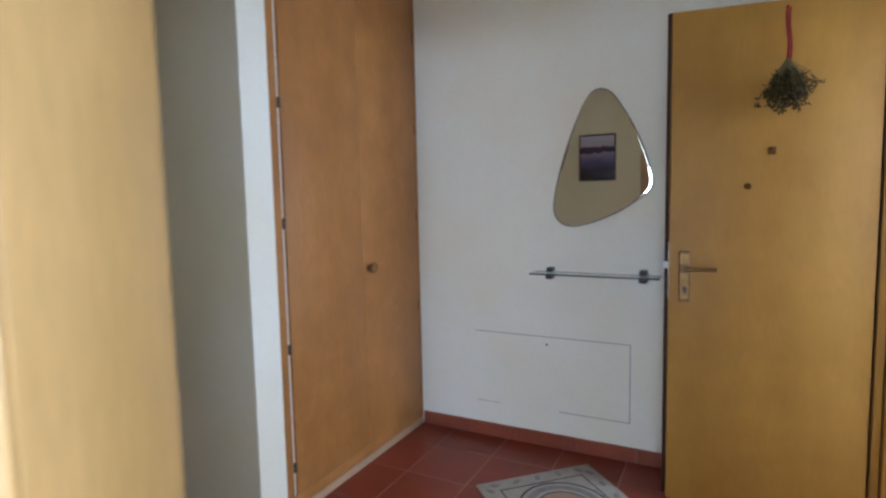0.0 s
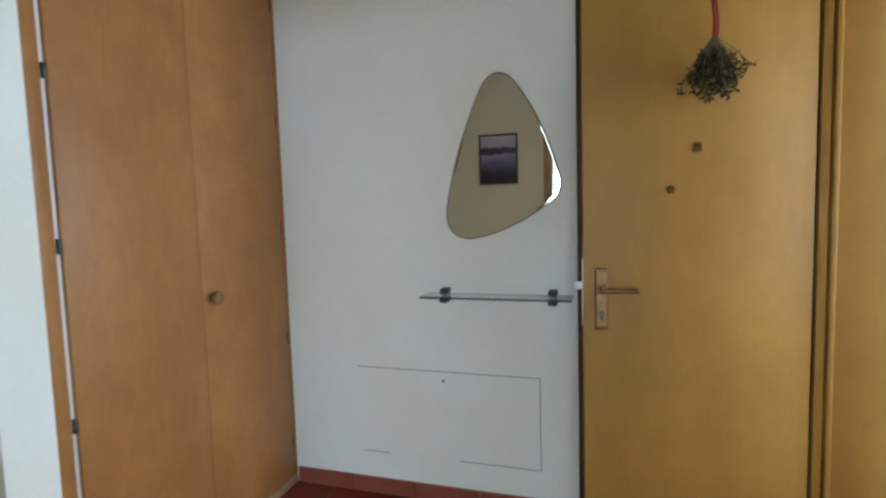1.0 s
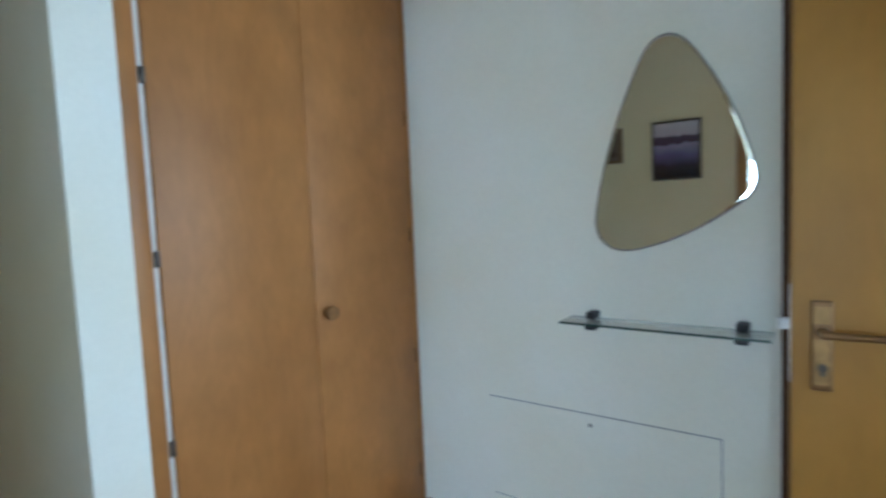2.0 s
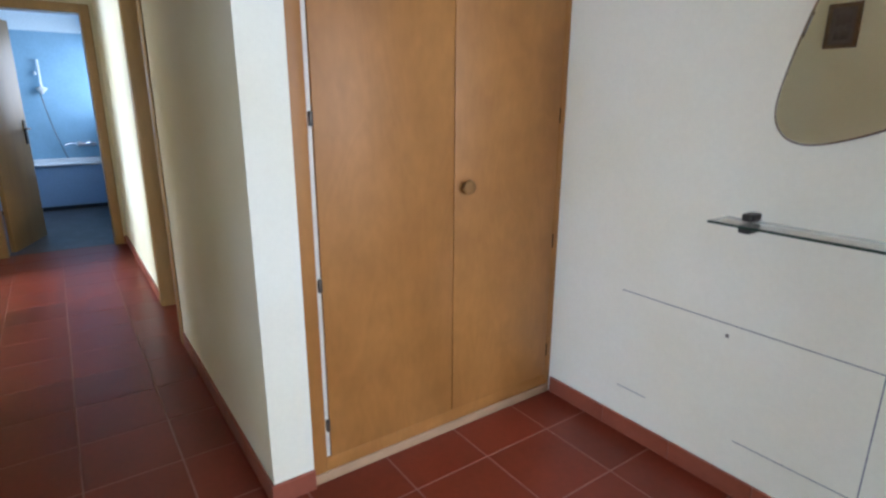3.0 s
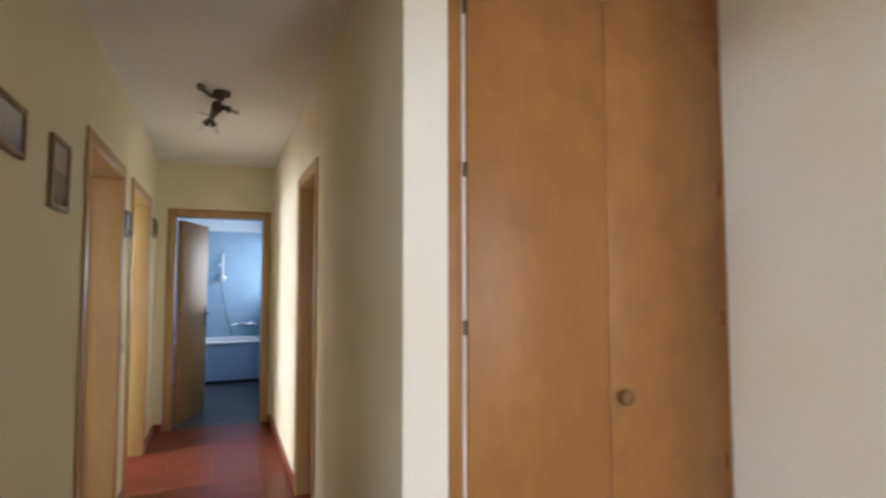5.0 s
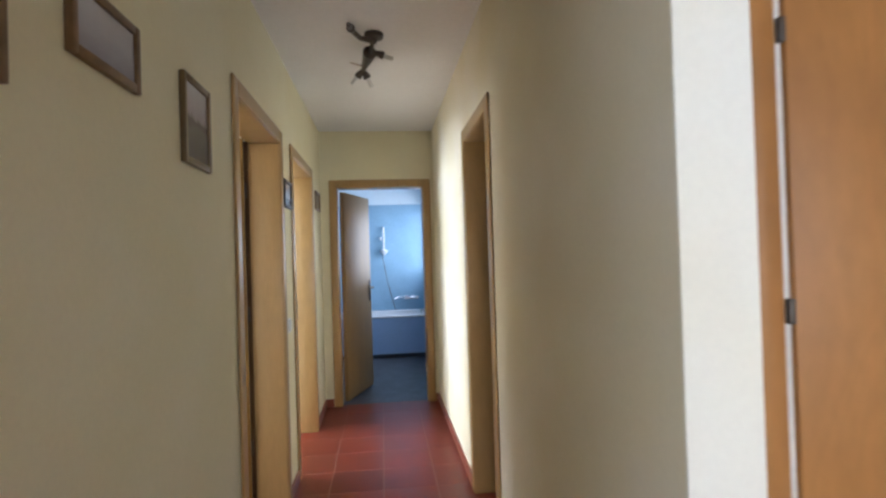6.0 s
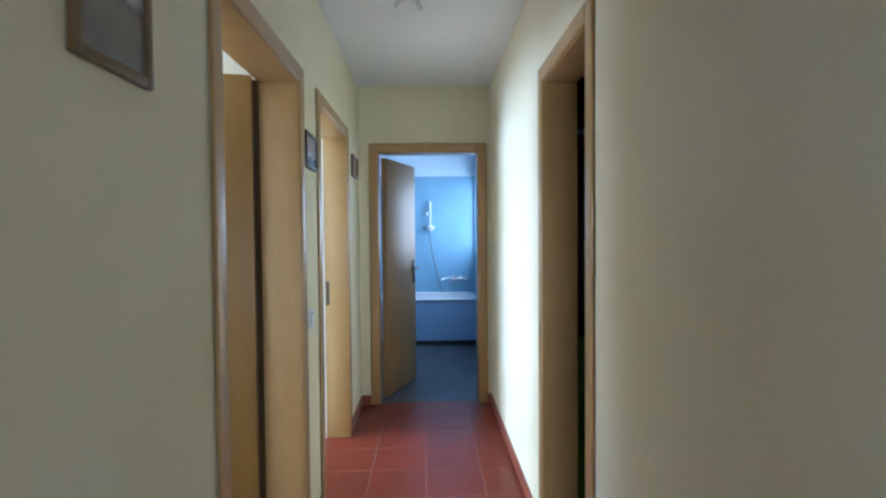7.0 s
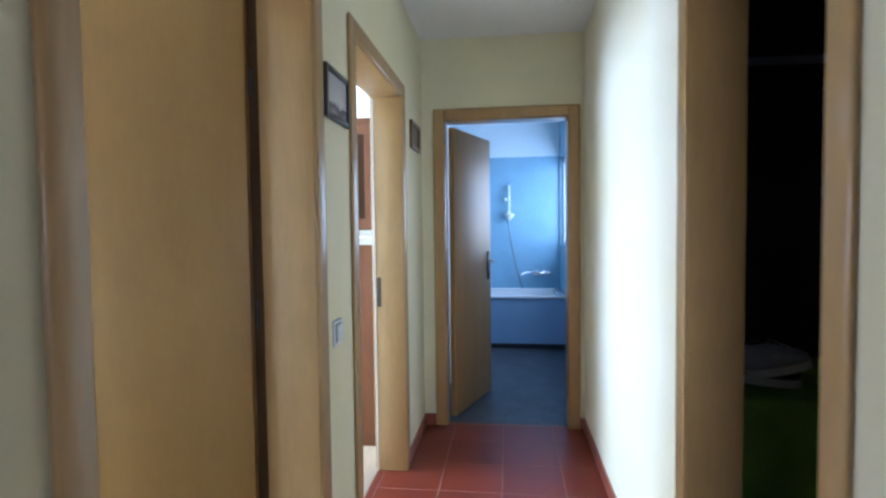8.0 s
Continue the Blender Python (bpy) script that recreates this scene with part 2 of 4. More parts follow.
LIN = 0.02                     # thickness of the linings


def wall_x(name, y0, y1, x0, x1, gaps, material, label, z1=H, head=HEAD + LIN):
    """A wall along x with door openings (x from, to)."""
    return single(name, notched(x0, x1, gaps, head, z1, lambda u, z, k: (u, (y0, y1)[k], z)), material, label, "wall", kind="structure")


def wall_y(name, x0, x1, y0, y1, gaps, material, label, z1=H, head=HEAD + LIN):
    return single(name, notched(y0, y1, gaps, head, z1, lambda u, z, k: ((x0, x1)[k], u, z)), material, label, "wall", kind="structure")


def notched(u0, u1, gaps, head, z1, place):
    """A wall slab in one piece, with doorways cut up from its foot."""
    line = [(u0, -0.05)]
    for a, b in sorted(gaps):
        line += [(a, -0.05), (a, head), (b, head), (b, -0.05)]
    line += [(u1, -0.05), (u1, z1), (u0, z1)]
    bm = bmesh.new()
    near, far = [[bm.verts.new(place(u, z, k)) for u, z in line] for k in (0, 1)]
    bm.faces.new(near)
    bm.faces.new(list(reversed(far)))
    n = len(line)
    for i in range(n):
        bm.faces.new((near[i], far[i], far[(i + 1) % n], near[(i + 1) % n]))
    return bm


g = LIN
wall_x("wall_corridor_left", YL0, YL, -6.6, XH, [(a - g, b + g) for a, b in DOORS.values()], LEFTCREAM, "cream plastered corridor wall with three doorways")
wall_x("wall_corridor_right", YR, YR1, XE, -1.411, [(-3.62 - g, -2.985 + g)], OFFWHITE, "cream plastered corridor wall with one narrow doorway")
wall_y("wall_end", XE - 0.15, XE, YL, YR, [(0.765 - g, 1.555 + g)], CREAM, "yellowish plastered end wall round the bathroom door")
wall_x("wall_mirror", YM, YM + 0.2, -2.3, XH + 0.25, [], PLASTER, "white rough plastered hall wall behind the looking glass")
wall_y("wall_entrance", XH, XH + 0.25, YL0, YM, [(1.94 - g, 2.80 + g)], PLASTER, "white plastered hall wall with the entrance doorway", head=HEAD + 0.09)
single("wall_pier", boxes((-1.4105, -1.404, YR - 0.0005, YR1, 0.0, H - 0.002)), PLASTER, "white plastered end face of the corridor wall", "wall", kind="structure")

# closed rooms behind the openings
wall_x("wall_window_living", -3.7, -3.5, -1.2, 2.6, [], PLASTER, "white outer wall of the living room")
wall_y("wall_living_side", -1.3, -1.2, -3.5, YL0, [], PLASTER, "white partition wall beside the living room")
wall_y("wall_living_far", 2.6, 2.7, -3.7, YL0, [], PLASTER, "white far wall of the living room")
wall_x("wall_living_back", YL0, YL, XH + 0.25, 2.7, [], PLASTER, "white inner wall of the living room")
wall_x("wall_window_rooms", -3.7, -3.5, -6.7, -1.2, [], PLASTER, "white outer wall of two side rooms")
wall_y("wall_rooms_between", -3.88, -3.78, -3.5, YL0, [], PLASTER, "white partition wall between two side rooms")
wall_y("wall_rooms_end", -6.7, -6.6, -3.5, YL, [], PLASTER, "white end wall of the side room")
wall_y("wall_bath_back", -8.85, -8.7, -0.4, 2.0, [], BLUETILE, "light blue tiled bathroom back wall", z1=2.15)
single("wall_bath_top", boxes((-8.85, -8.702, -0.4, 2.0, 2.151, H)), BATHPAINT, "pale painted upper bathroom wall", "wall", kind="structure")
single("wall_bath_right", boxes((-8.7, -8.64, 1.792, 2.0, 0, H), (-7.02, XE - 0.15, 1.792, 2.0, 0, H), (-8.64, -7.02, 1.792, 2.0, 0, 1.08), (-8.64, -7.02, 1.792, 2.0, 2.12, H)), BLUETILE, "light blue tiled bathroom side wall with a window", "wall", kind="structure")
wall_x("wall_bath_left", -0.4, -0.25, -8.7, -6.7, [], BLUETILE, "light blue tiled bathroom side wall")
wall_y("wall_bath_near", -6.75, -6.7, -0.25, YL, [], BLUETILE, "light blue tiled bathroom corner wall")
wall_x("wall_bath_front", 0.61, 0.68, -6.7, XE - 0.15, [], PLASTER, "painted bathroom wall beside the door")
# The closet surfaces carry the room's darkness in their colour.
wall_y("wall_closet_near", -2.3, -2.2, YR1, YM, [], CLOSETSHADE, "plain partition wall between closet and wardrobe, near-black for the closet's shade")
wall_x("wall_closet_back", YM, YM + 0.2, -5.6, -2.3, [], CLOSETSHADE, "plain closet back wall with the closet's shade in its near-black colour")
wall_y("wall_closet_far", -4.75, -4.65, YR1, YM, [], CLOSETSHADE, "plain closet far wall with the closet's shade in its near-black colour")
wall_y("wall_stair_far", 2.4, 2.5, YL, YM + 0.2, [], PLASTER, "plain far wall of the stairwell")
wall_x("wall_stair_side", YM, YM + 0.2, XH + 0.25, 2.4, [], PLASTER, "plain side wall of the stairwell")

single("ceiling", boxes((-8.85, 2.7, -3.7, YM + 0.2, H, H + 0.15)), CEIL, "white painted ceiling over hall and corridor", "ceiling", kind="structure")
single("floor_rooms", boxes((-6.7, 2.7, -3.7, YL0, -0.06, 0.0)), ROOMFLOOR, "light wooden floor of the side rooms", "floor", kind="structure")
single("floor_closet", boxes((-4.75, -2.2, YR1, YM, -0.06, 0.0)), CLOSETSHADE, "closet floor coloured near-black for the closet's shade", "floor", kind="structure")
single("floor_stair", boxes((XH + 0.25, 2.5, YL, YM, -0.06, 0.0)), ROOMFLOOR, "plain floor of the stairwell", "floor", kind="structure")
single("floor_bath", boxes((-8.7, XE - 0.05, -0.4, 2.0, -0.06, -0.004)), BATHFLOOR, "dark slate grey bathroom floor", "floor", kind="structure")
FLOOR = single("floor", boxes((XE - 0.05, XH + 0.25, YL0, YM, -0.06, -0.0016)), GROUT, "red terracotta tiled floor with pale joints", "floor", kind="structure")

# ---------------------------------------------------------------- doors
def door_frame(name, along, u0, u1, v0, v1, label, head=HEAD, sides=(1, 1), cas=0.075, proud=0.014):
    """Lining and casings of a doorway: u along the wall, v through it."""
    mid = (u0 + u1) / 2
    at = (mid, v1, 0) if along == "x" else (v1, mid, 0)
    t = thing(name, at, label, "door", kind="structure")

    def b(a0, a1, c0, c1, z0, z1, bev=0.002):
        return boxes((a0, a1, c0, c1, z0, z1) if along == "x" else (c0, c1, a0, a1, z0, z1), bevel=bev)
    e = 0.004
    part("lining", b(u0 - g + 0.002, u0, v0 - e, v1 + e, 0, head), BEECH, t)
    part("lining", b(u1, u1 + g - 0.002, v0 - e, v1 + e, 0, head), BEECH, t)
    part("lining", b(u0 - g + 0.002, u1 + g - 0.002, v0 - e, v1 + e, head, head + g - 0.002), BEECH, t)
    for on, c0, c1 in ((sides[0], v0 - proud, v0 - 0.0005), (sides[1], v1 + 0.0005, v1 + proud)):
        if on:
            part("casing", b(u0 - cas, u0 - 0.004, c0, c1, 0, head + cas, 0.009), BEECH, t)
            part("casing", b(u1 + 0.004, u1 + cas, c0, c1, 0, head + cas, 0.009), BEECH, t)
            part("casing", b(u0 - 0.004, u1 + 0.004, c0, c1, head + 0.004, head + cas, 0.009), BEECH, t)
    return t


door_frame("door_1", "x", -3.61, -2.75, YL0, YL, "beech door frame with its door standing open")
door_frame("door_2", "x", -4.93, -4.05, YL0, YL, "beech door frame of a bright side room")
door_frame("door_3", "y", 0.765, 1.555, XE - 0.15, XE, "beech door frame of the bathroom")
door_frame("door_4", "x", -3.62, -2.985, YR, YR1, "narrow beech door frame of a dark closet", sides=(1, 0))
door_frame("door_5", "x", -0.40, 0.50, YL0, YL, "wide beech door frame towards the living room")


def leaf(parent_name, at, turn, width, material, label, height=2.0):
    """A flush door leaf, hinged at its own origin, reaching along local x."""
    t = thing(parent_name, at, label, "door", kind="structure", turn=turn)
    part("leaf", box(bmesh.new(), 0.005, width, -0.02, 0.02, 0.012, height, bevel=0.003), material, t, local=True)
    for s in (1, -1):
        h = part("plate", box(bmesh.new(), width - 0.075, width - 0.035, s * 0.02, s * 0.028, 0.91, 1.13, bevel=0.003), IRON, t, local=True)
        bm = bmesh.new()
        rod(bm, (width - 0.055, s * 0.02, 1.05), (width - 0.055, s * 0.07, 1.05), 0.010)
        rod(bm, (width - 0.05, s * 0.065, 1.05), (width - 0.17, s * 0.065, 1.047), 0.009)
        part("lever", bm, IRON, h, local=True)
    return t


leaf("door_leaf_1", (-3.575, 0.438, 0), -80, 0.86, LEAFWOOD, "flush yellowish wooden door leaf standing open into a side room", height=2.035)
leaf("door_leaf_3", (-5.76, 0.79, 0), 161, 0.69, BATHLEAF, "flush beech bathroom door leaf half open")

t = thing("strike_side", (-4.93, 0.455, 0), "pale edge strip and dark strike plate of a door lining", "door", kind="structure")
# Thin pale strip along the back edge of the lining.
part("edge_strip", boxes((-4.9295, -4.926, 0.452, 0.462, 0.0, 2.015)), ALU, t)
part("strike_plate", boxes((-4.9295, -4.9265, 0.468, 0.49, 0.9, 1.06)), IRON, t)
t = thing("door_hinge_side", (-3.60, 0.43, 0), "strip coloured as the shaded hinge gap, with steel hinges of the open side room door", "door", kind="structure")
# Strip set in the hinge gap; the gap's shade is its colour.
part("rebate", boxes((-3.632, -3.612, 0.37, 0.448, 0.0, 2.03)), HINGESHADE, t)
for z in (0.35, 1.08, 1.76):
    part("hinge", rod(bmesh.new(), (-3.603, 0.432, z - 0.04), (-3.603, 0.432, z + 0.04), 0.007), IRON, t)

# entrance doorway and its open door
t = thing("door_6", (XH, 2.38, 0), "wood lined entrance doorway of the hall", "door", kind="structure")
part("lining", boxes((0.772, XH + 0.26, 2.80, 2.818, 0, HEAD + 0.07), bevel=0.003), DOORWOOD, t)
part("lining", boxes((XH - 0.012, XH + 0.26, 1.922, 1.94, 0, HEAD + 0.07), bevel=0.003), DOORWOOD, t)
part("lining", boxes((XH - 0.012, XH + 0.26, 1.94, 2.80, HEAD + 0.07, HEAD + 0.088), bevel=0.003), DOORWOOD, t)
part("jamb", boxes((0.716, 0.745, 2.786, 2.83, 0, HEAD + 0.09), bevel=0.004), DOORWOOD, t)
part("jamb", boxes((0.750, 0.768, 2.775, 2.83, 0, HEAD + 0.09), bevel=0.004), DOORWOOD, t)
# Dark board behind the jambs, coloured as the shade in their gaps.
part("seal", boxes((0.708, 0.772, 2.812, 2.835, 0, HEAD + 0.09)), DARKBROWN, t)


def entrance_door():
    t = thing("entrance_door", (0.705, 2.785, 0), "flush yellowish wooden entrance door standing open against the hall wall", "door", kind="structure", turn=189.2)
    w, top = 0.735, 2.085
    lf = part("leaf", box(bmesh.new(), 0.0, w, -0.045, 0.0, 0.012, top, bevel=0.003), DOORWOOD, t, local=True)
    part("rebate", box(bmesh.new(), 0.0, w + 0.014, -0.062, -0.046, 0.012, top + 0.012, bevel=0.002), DARKBROWN, t, "dark rebate edge of the leaf", local=True)
    bm = bmesh.new()
    box(bm, 0.653, 0.696, 0.0005, 0.009, 0.892, 1.108, bevel=0.006)
    pl = part("plate", bm, BRONZE, t, "worn bronze handle plate", local=True)
    bm = bmesh.new()
    rod(bm, (0.674, 0.009, 1.035), (0.674, 0.05, 1.035), 0.011)
    rod(bm, (0.682, 0.050, 1.035), (0.56, 0.054, 1.033), 0.009, 0.008)
    rod(bm, (0.674, 0.009, 1.035), (0.674, 0.014, 1.035), 0.017)
    part("lever", bm, BRONZE, pl, local=True)
    part("inlay", boxes((0.659, 0.692, 0.0095, 0.0105, 0.906, 1.016), (0.659, 0.692, 0.0095, 0.0105, 1.053, 1.094), bevel=0.0), WORN, pl, "rubbed pale face", local=True)
    bm = bmesh.new()
    rod(bm, (0.674, 0.0, 0.948), (0.674, 0.016, 0.948), 0.010)
    box(bm, 0.669, 0.679, 0.0, 0.014, 0.928, 0.948, bevel=0.003)
    part("lock_cylinder", bm, IRON, pl, local=True)
    part("latch", box(bmesh.new(), w - 0.004, w + 0.026, -0.035, -0.02, 1.03, 1.058, bevel=0.003), PVC, t, "pale latch bolt", local=True)
    part("lock_face", box(bmesh.new(), w, w + 0.002, -0.036, -0.018, 0.9, 1.14), STEEL, t, local=True)
    bm = turned(bmesh.new(), [(0.013, 0), (0.013, 0.004), (0.010, 0.007), (0.006, 0.007), (0.005, 0.004)], pose(0.446, 0.0, 1.371, -90, 0, 0))
    part("peephole", bm, BRASS, t, "small brass peephole", local=True)
    bm = box(bmesh.new(), 0.350, 0.376, 0.0005, 0.004, 1.494, 1.524, bevel=0.002)
    hp = part("hook_plate", bm, BRASS, t, local=True)
    bm = rod(bmesh.new(), (0.363, 0.003, 1.513), (0.363, 0.02, 1.516), 0.004)
    part("hook", bm, IRON, hp, local=True)
    return t


entrance_door()

# ---------------------------------------------------------------- wardrobe
def wardrobe():
    t = thing("wardrobe", (XW, 2.38, 0), "built-in birch veneered wardrobe with two tall closed doors", "wardrobe")
    part("carcass", boxes((-2.05, XW - 0.022, 1.802, 1.82, 0.0, 2.548), (-2.05, XW - 0.022, 2.944, 2.963, 0.0, 2.548), (-2.07, -2.05, 1.802, 2.963, 0.0, 2.548)), WARDEDGE, t)
    part("stile", boxes((XW - 0.02, XW, 1.802, 1.852, 0.039, 2.548), bevel=0.002), WARD, t)
    part("stile", boxes((XW - 0.02, XW - 0.002, 2.932, 2.963, 0.039, 2.548), bevel=0.002), WARD, t)
    part("header", boxes((XW - 0.02, XW - 0.001, 1.853, 2.931, 2.385, 2.548), bevel=0.002), WARD, t)
    part("plinth", boxes((XW - 0.03, XW + 0.004, 1.802, 2.955, 0.0, 0.038), bevel=0.003), PALEWOOD, t)
    part("bottom_rail", boxes((XW - 0.02, XW - 0.001, 1.853, 2.931, 0.039, 0.092), bevel=0.002), WARD, t)
    part("hinge_strip", boxes((XW - 0.02, XW - 0.008, 1.853, 1.868, 0.093, 2.384)), ALU, t, "pale strip in the gap beside the door")
    d1 = part("door", boxes((XW - 0.018, XW + 0.004, 1.869, 2.392, 0.094, 2.382), bevel=0.002), WARD, t)
    d2 = part("door", boxes((XW - 0.018, XW + 0.003, 2.3965, 2.925, 0.094, 2.382), bevel=0.002), WARD, t)
    part("seam", boxes((XW - 0.03, XW - 0.019, 2.380, 2.41, 0.094, 2.382)), DARKBROWN, t)
    k = bmesh.new()
    turned(k, [(0.013, 0.0), (0.012, 0.012), (0.022, 0.02), (0.027, 0.03), (0.025, 0.038), (0.014, 0.043), (0.0, 0.044)], pose(XW + 0.003, 2.442, 1.008, 0, 90, 0))
    part("knob", k, KNOBWOOD, d2, "round brown wooden knob")
    for z in (0.218, 0.731, 1.258, 1.746, 2.262):
        h = bmesh.new()
        box(h, XW - 0.008, XW + 0.005, 1.858, 1.870, z - 0.022, z + 0.022, bevel=0.002)
        part("hinge", h, IRON, d1, "dark steel hinge")
        part("hinge", boxes((XW - 0.004, XW + 0.005, 2.924, 2.931, z - 0.03, z + 0.03), bevel=0.002), DARKBROWN, d2)
    return t


wardrobe()


# ---------------------------------------------------------------- hall wall: looking glass, shelf, hatch
def pebble(corners, bulges, n=26):
    """A rounded triangle: corner circles (x, z, r), anticlockwise, joined by bowed sides."""
    sides, out = [], []
    for (c, d), b in zip(zip(corners, corners[1:] + corners[:1]), bulges):
        along = Vector((d[0] - c[0], d[1] - c[1])).normalized()
        nor = Vector((along.y, -along.x))
        p, q = Vector(c[:2]) + nor * c[2], Vector(d[:2]) + nor * d[2]
        sides.append((nor, [p.lerp(q, i / n) + nor * b * 4 * (i / n) * (1 - i / n) for i in range(n + 1)]))
    for k, (nor, pts) in enumerate(sides):
        after = sides[(k + 1) % len(sides)][0]
        c = corners[(k + 1) % len(corners)]
        a0 = math.atan2(nor.y, nor.x)
        turn = (math.atan2(after.y, after.x) - a0) % (2 * math.pi)
        out += pts + [Vector((c[0] + c[2] * math.cos(a0 + turn * i / 14), c[1] + c[2] * math.sin(a0 + turn * i / 14))) for i in range(1, 14)]
    for _ in range(14):
        out = [(out[i - 1] + out[i] * 2 + out[(i + 1) % len(out)]) / 4 for i in range(len(out))]
    return out


def wall_mirror():
    t = thing("wall_mirror", (-0.36, YM, 1.2), "frameless-looking asymmetric rounded triangular mirror with thin chrome rim", "mirror")
    outer = pebble([(-0.368, 1.806, 0.074), (-0.513, 1.283, 0.096), (-0.196, 1.412, 0.080)], (0.020, 0.020, 0.022))
    mid = sum(outer, Vector((0, 0))) / len(outer)
    def ring(bm, shrink, y):
        return [bm.verts.new((p.x - (p - mid).normalized().x * shrink, y, p.y - (p - mid).normalized().y * shrink)) for p in outer]
    bm = bmesh.new()
    bm.faces.new(ring(bm, 0.0105, YM - 0.0147))
    glass_face = part("glass", bm, MIRROR, t, "clear silvered glass")
    bm = bmesh.new()
    a, b = ring(bm, 0.0055, YM - 0.01458), ring(bm, 0.0105, YM - 0.0147)
    for i in range(len(a)):
        j = (i + 1) % len(a)
        bm.faces.new((a[i], a[j], b[j], b[i]))
    part("bevel", bm, MIRROR, glass_face, "ground bevel round the glass")
    bm = bmesh.new()
    rings = [ring(bm, 0.0, YM - 0.0005), ring(bm, -0.001, YM - 0.010), ring(bm, 0.0, YM - 0.0155), ring(bm, 0.0018, YM - 0.0175), ring(bm, 0.0035, YM - 0.018), ring(bm, 0.0052, YM - 0.0172), ring(bm, 0.0062, YM - 0.0140)]
    for a, b in zip(rings, rings[1:]):
        for i in range(len(a)):
            j = (i + 1) % len(a)
            bm.faces.new((a[i], a[j], b[j], b[i]))
    smooth(part("rim", bm, RIMMETAL, t, "thin dark chrome rim"))
    return t


RIMMETAL = silvered("dark_chrome", (0.40, 0.40, 0.41), 0.08)
wall_mirror()


def glass_shelf():
    z = 0.955
    t = thing("glass_shelf", (-0.385, YM, z), "narrow clear glass wall shelf on two black clamps", "shelf")
    plate = part("plate", boxes((-0.70, -0.075, 2.848, YM - 0.003, z - 0.003, z + 0.005), bevel=0.0015), GLASS, t, "clear greenish glass plate")
    plate.visible_shadow = False
    part("front_edge", boxes((-0.70, -0.075, 2.8455, 2.8475, z - 0.003, z + 0.004)), EDGEGLASS, t, "dark green ground glass edge")
    for x in (-0.612, -0.155):
        c = part("bracket", boxes((x - 0.017, x + 0.017, 2.905, YM - 0.001, z + 0.006, z + 0.03), bevel=0.006), BLACK, t, "black plastic clamp")
        part("foot", boxes((x - 0.019, x + 0.019, 2.895, YM - 0.001, z - 0.03, z - 0.004), bevel=0.008), BLACK, c)
    return t


EDGEGLASS = surf("glass_edge", (0.03, 0.06, 0.05), 0.2, 0.1, 20, bump=0)
glass_shelf()


def hatch():
    x0, x1, z0, z1 = -1.06, -0.217, 0.20, 0.603
    t = thing("access_hatch", (-0.64, YM, z0), "white painted access hatch flush in the wall with dark gaps", "hatch", kind="structure")
    part("panel", boxes((x0 + 0.003, x1 - 0.003, YM - 0.0006, YM + 0.01, z0 + 0.003, z1 - 0.003)), PLASTER, t)
    y0, y1 = YM - 0.0028, YM - 0.0005
    part("gap", boxes((x0, x1 + 0.002, y0, y1, z1 - 0.0013, z1 + 0.0016)), GAPDARK, t)
    part("gap", boxes((x1 - 0.0015, x1 + 0.002, y0, y1, z0, z1 - 0.0016)), GAPDARK, t)
    part("gap", boxes((-0.575, x1 - 0.0016, y0, y1, z0 - 0.001, z0 + 0.0015)), GAPDARK, t)
    part("gap", boxes((-1.046, -0.916, y0, y1, z0 - 0.001, z0 + 0.001)), GAPDARK, t)
    bm = boxes((-0.649, -0.637, YM - 0.004, YM - 0.001, 0.556, 0.568), bevel=0.0012)
    part("lock", bm, LOCKGREY, t, "small square key lock")
    return t


LOCKGREY = surf("grey_lock", (0.24, 0.21, 0.18), 0.5, 0.2, 30)
GAPDARK = surf("dark_gap", (0.34, 0.34, 0.37), 0.9, 0.3, 30)
hatch()


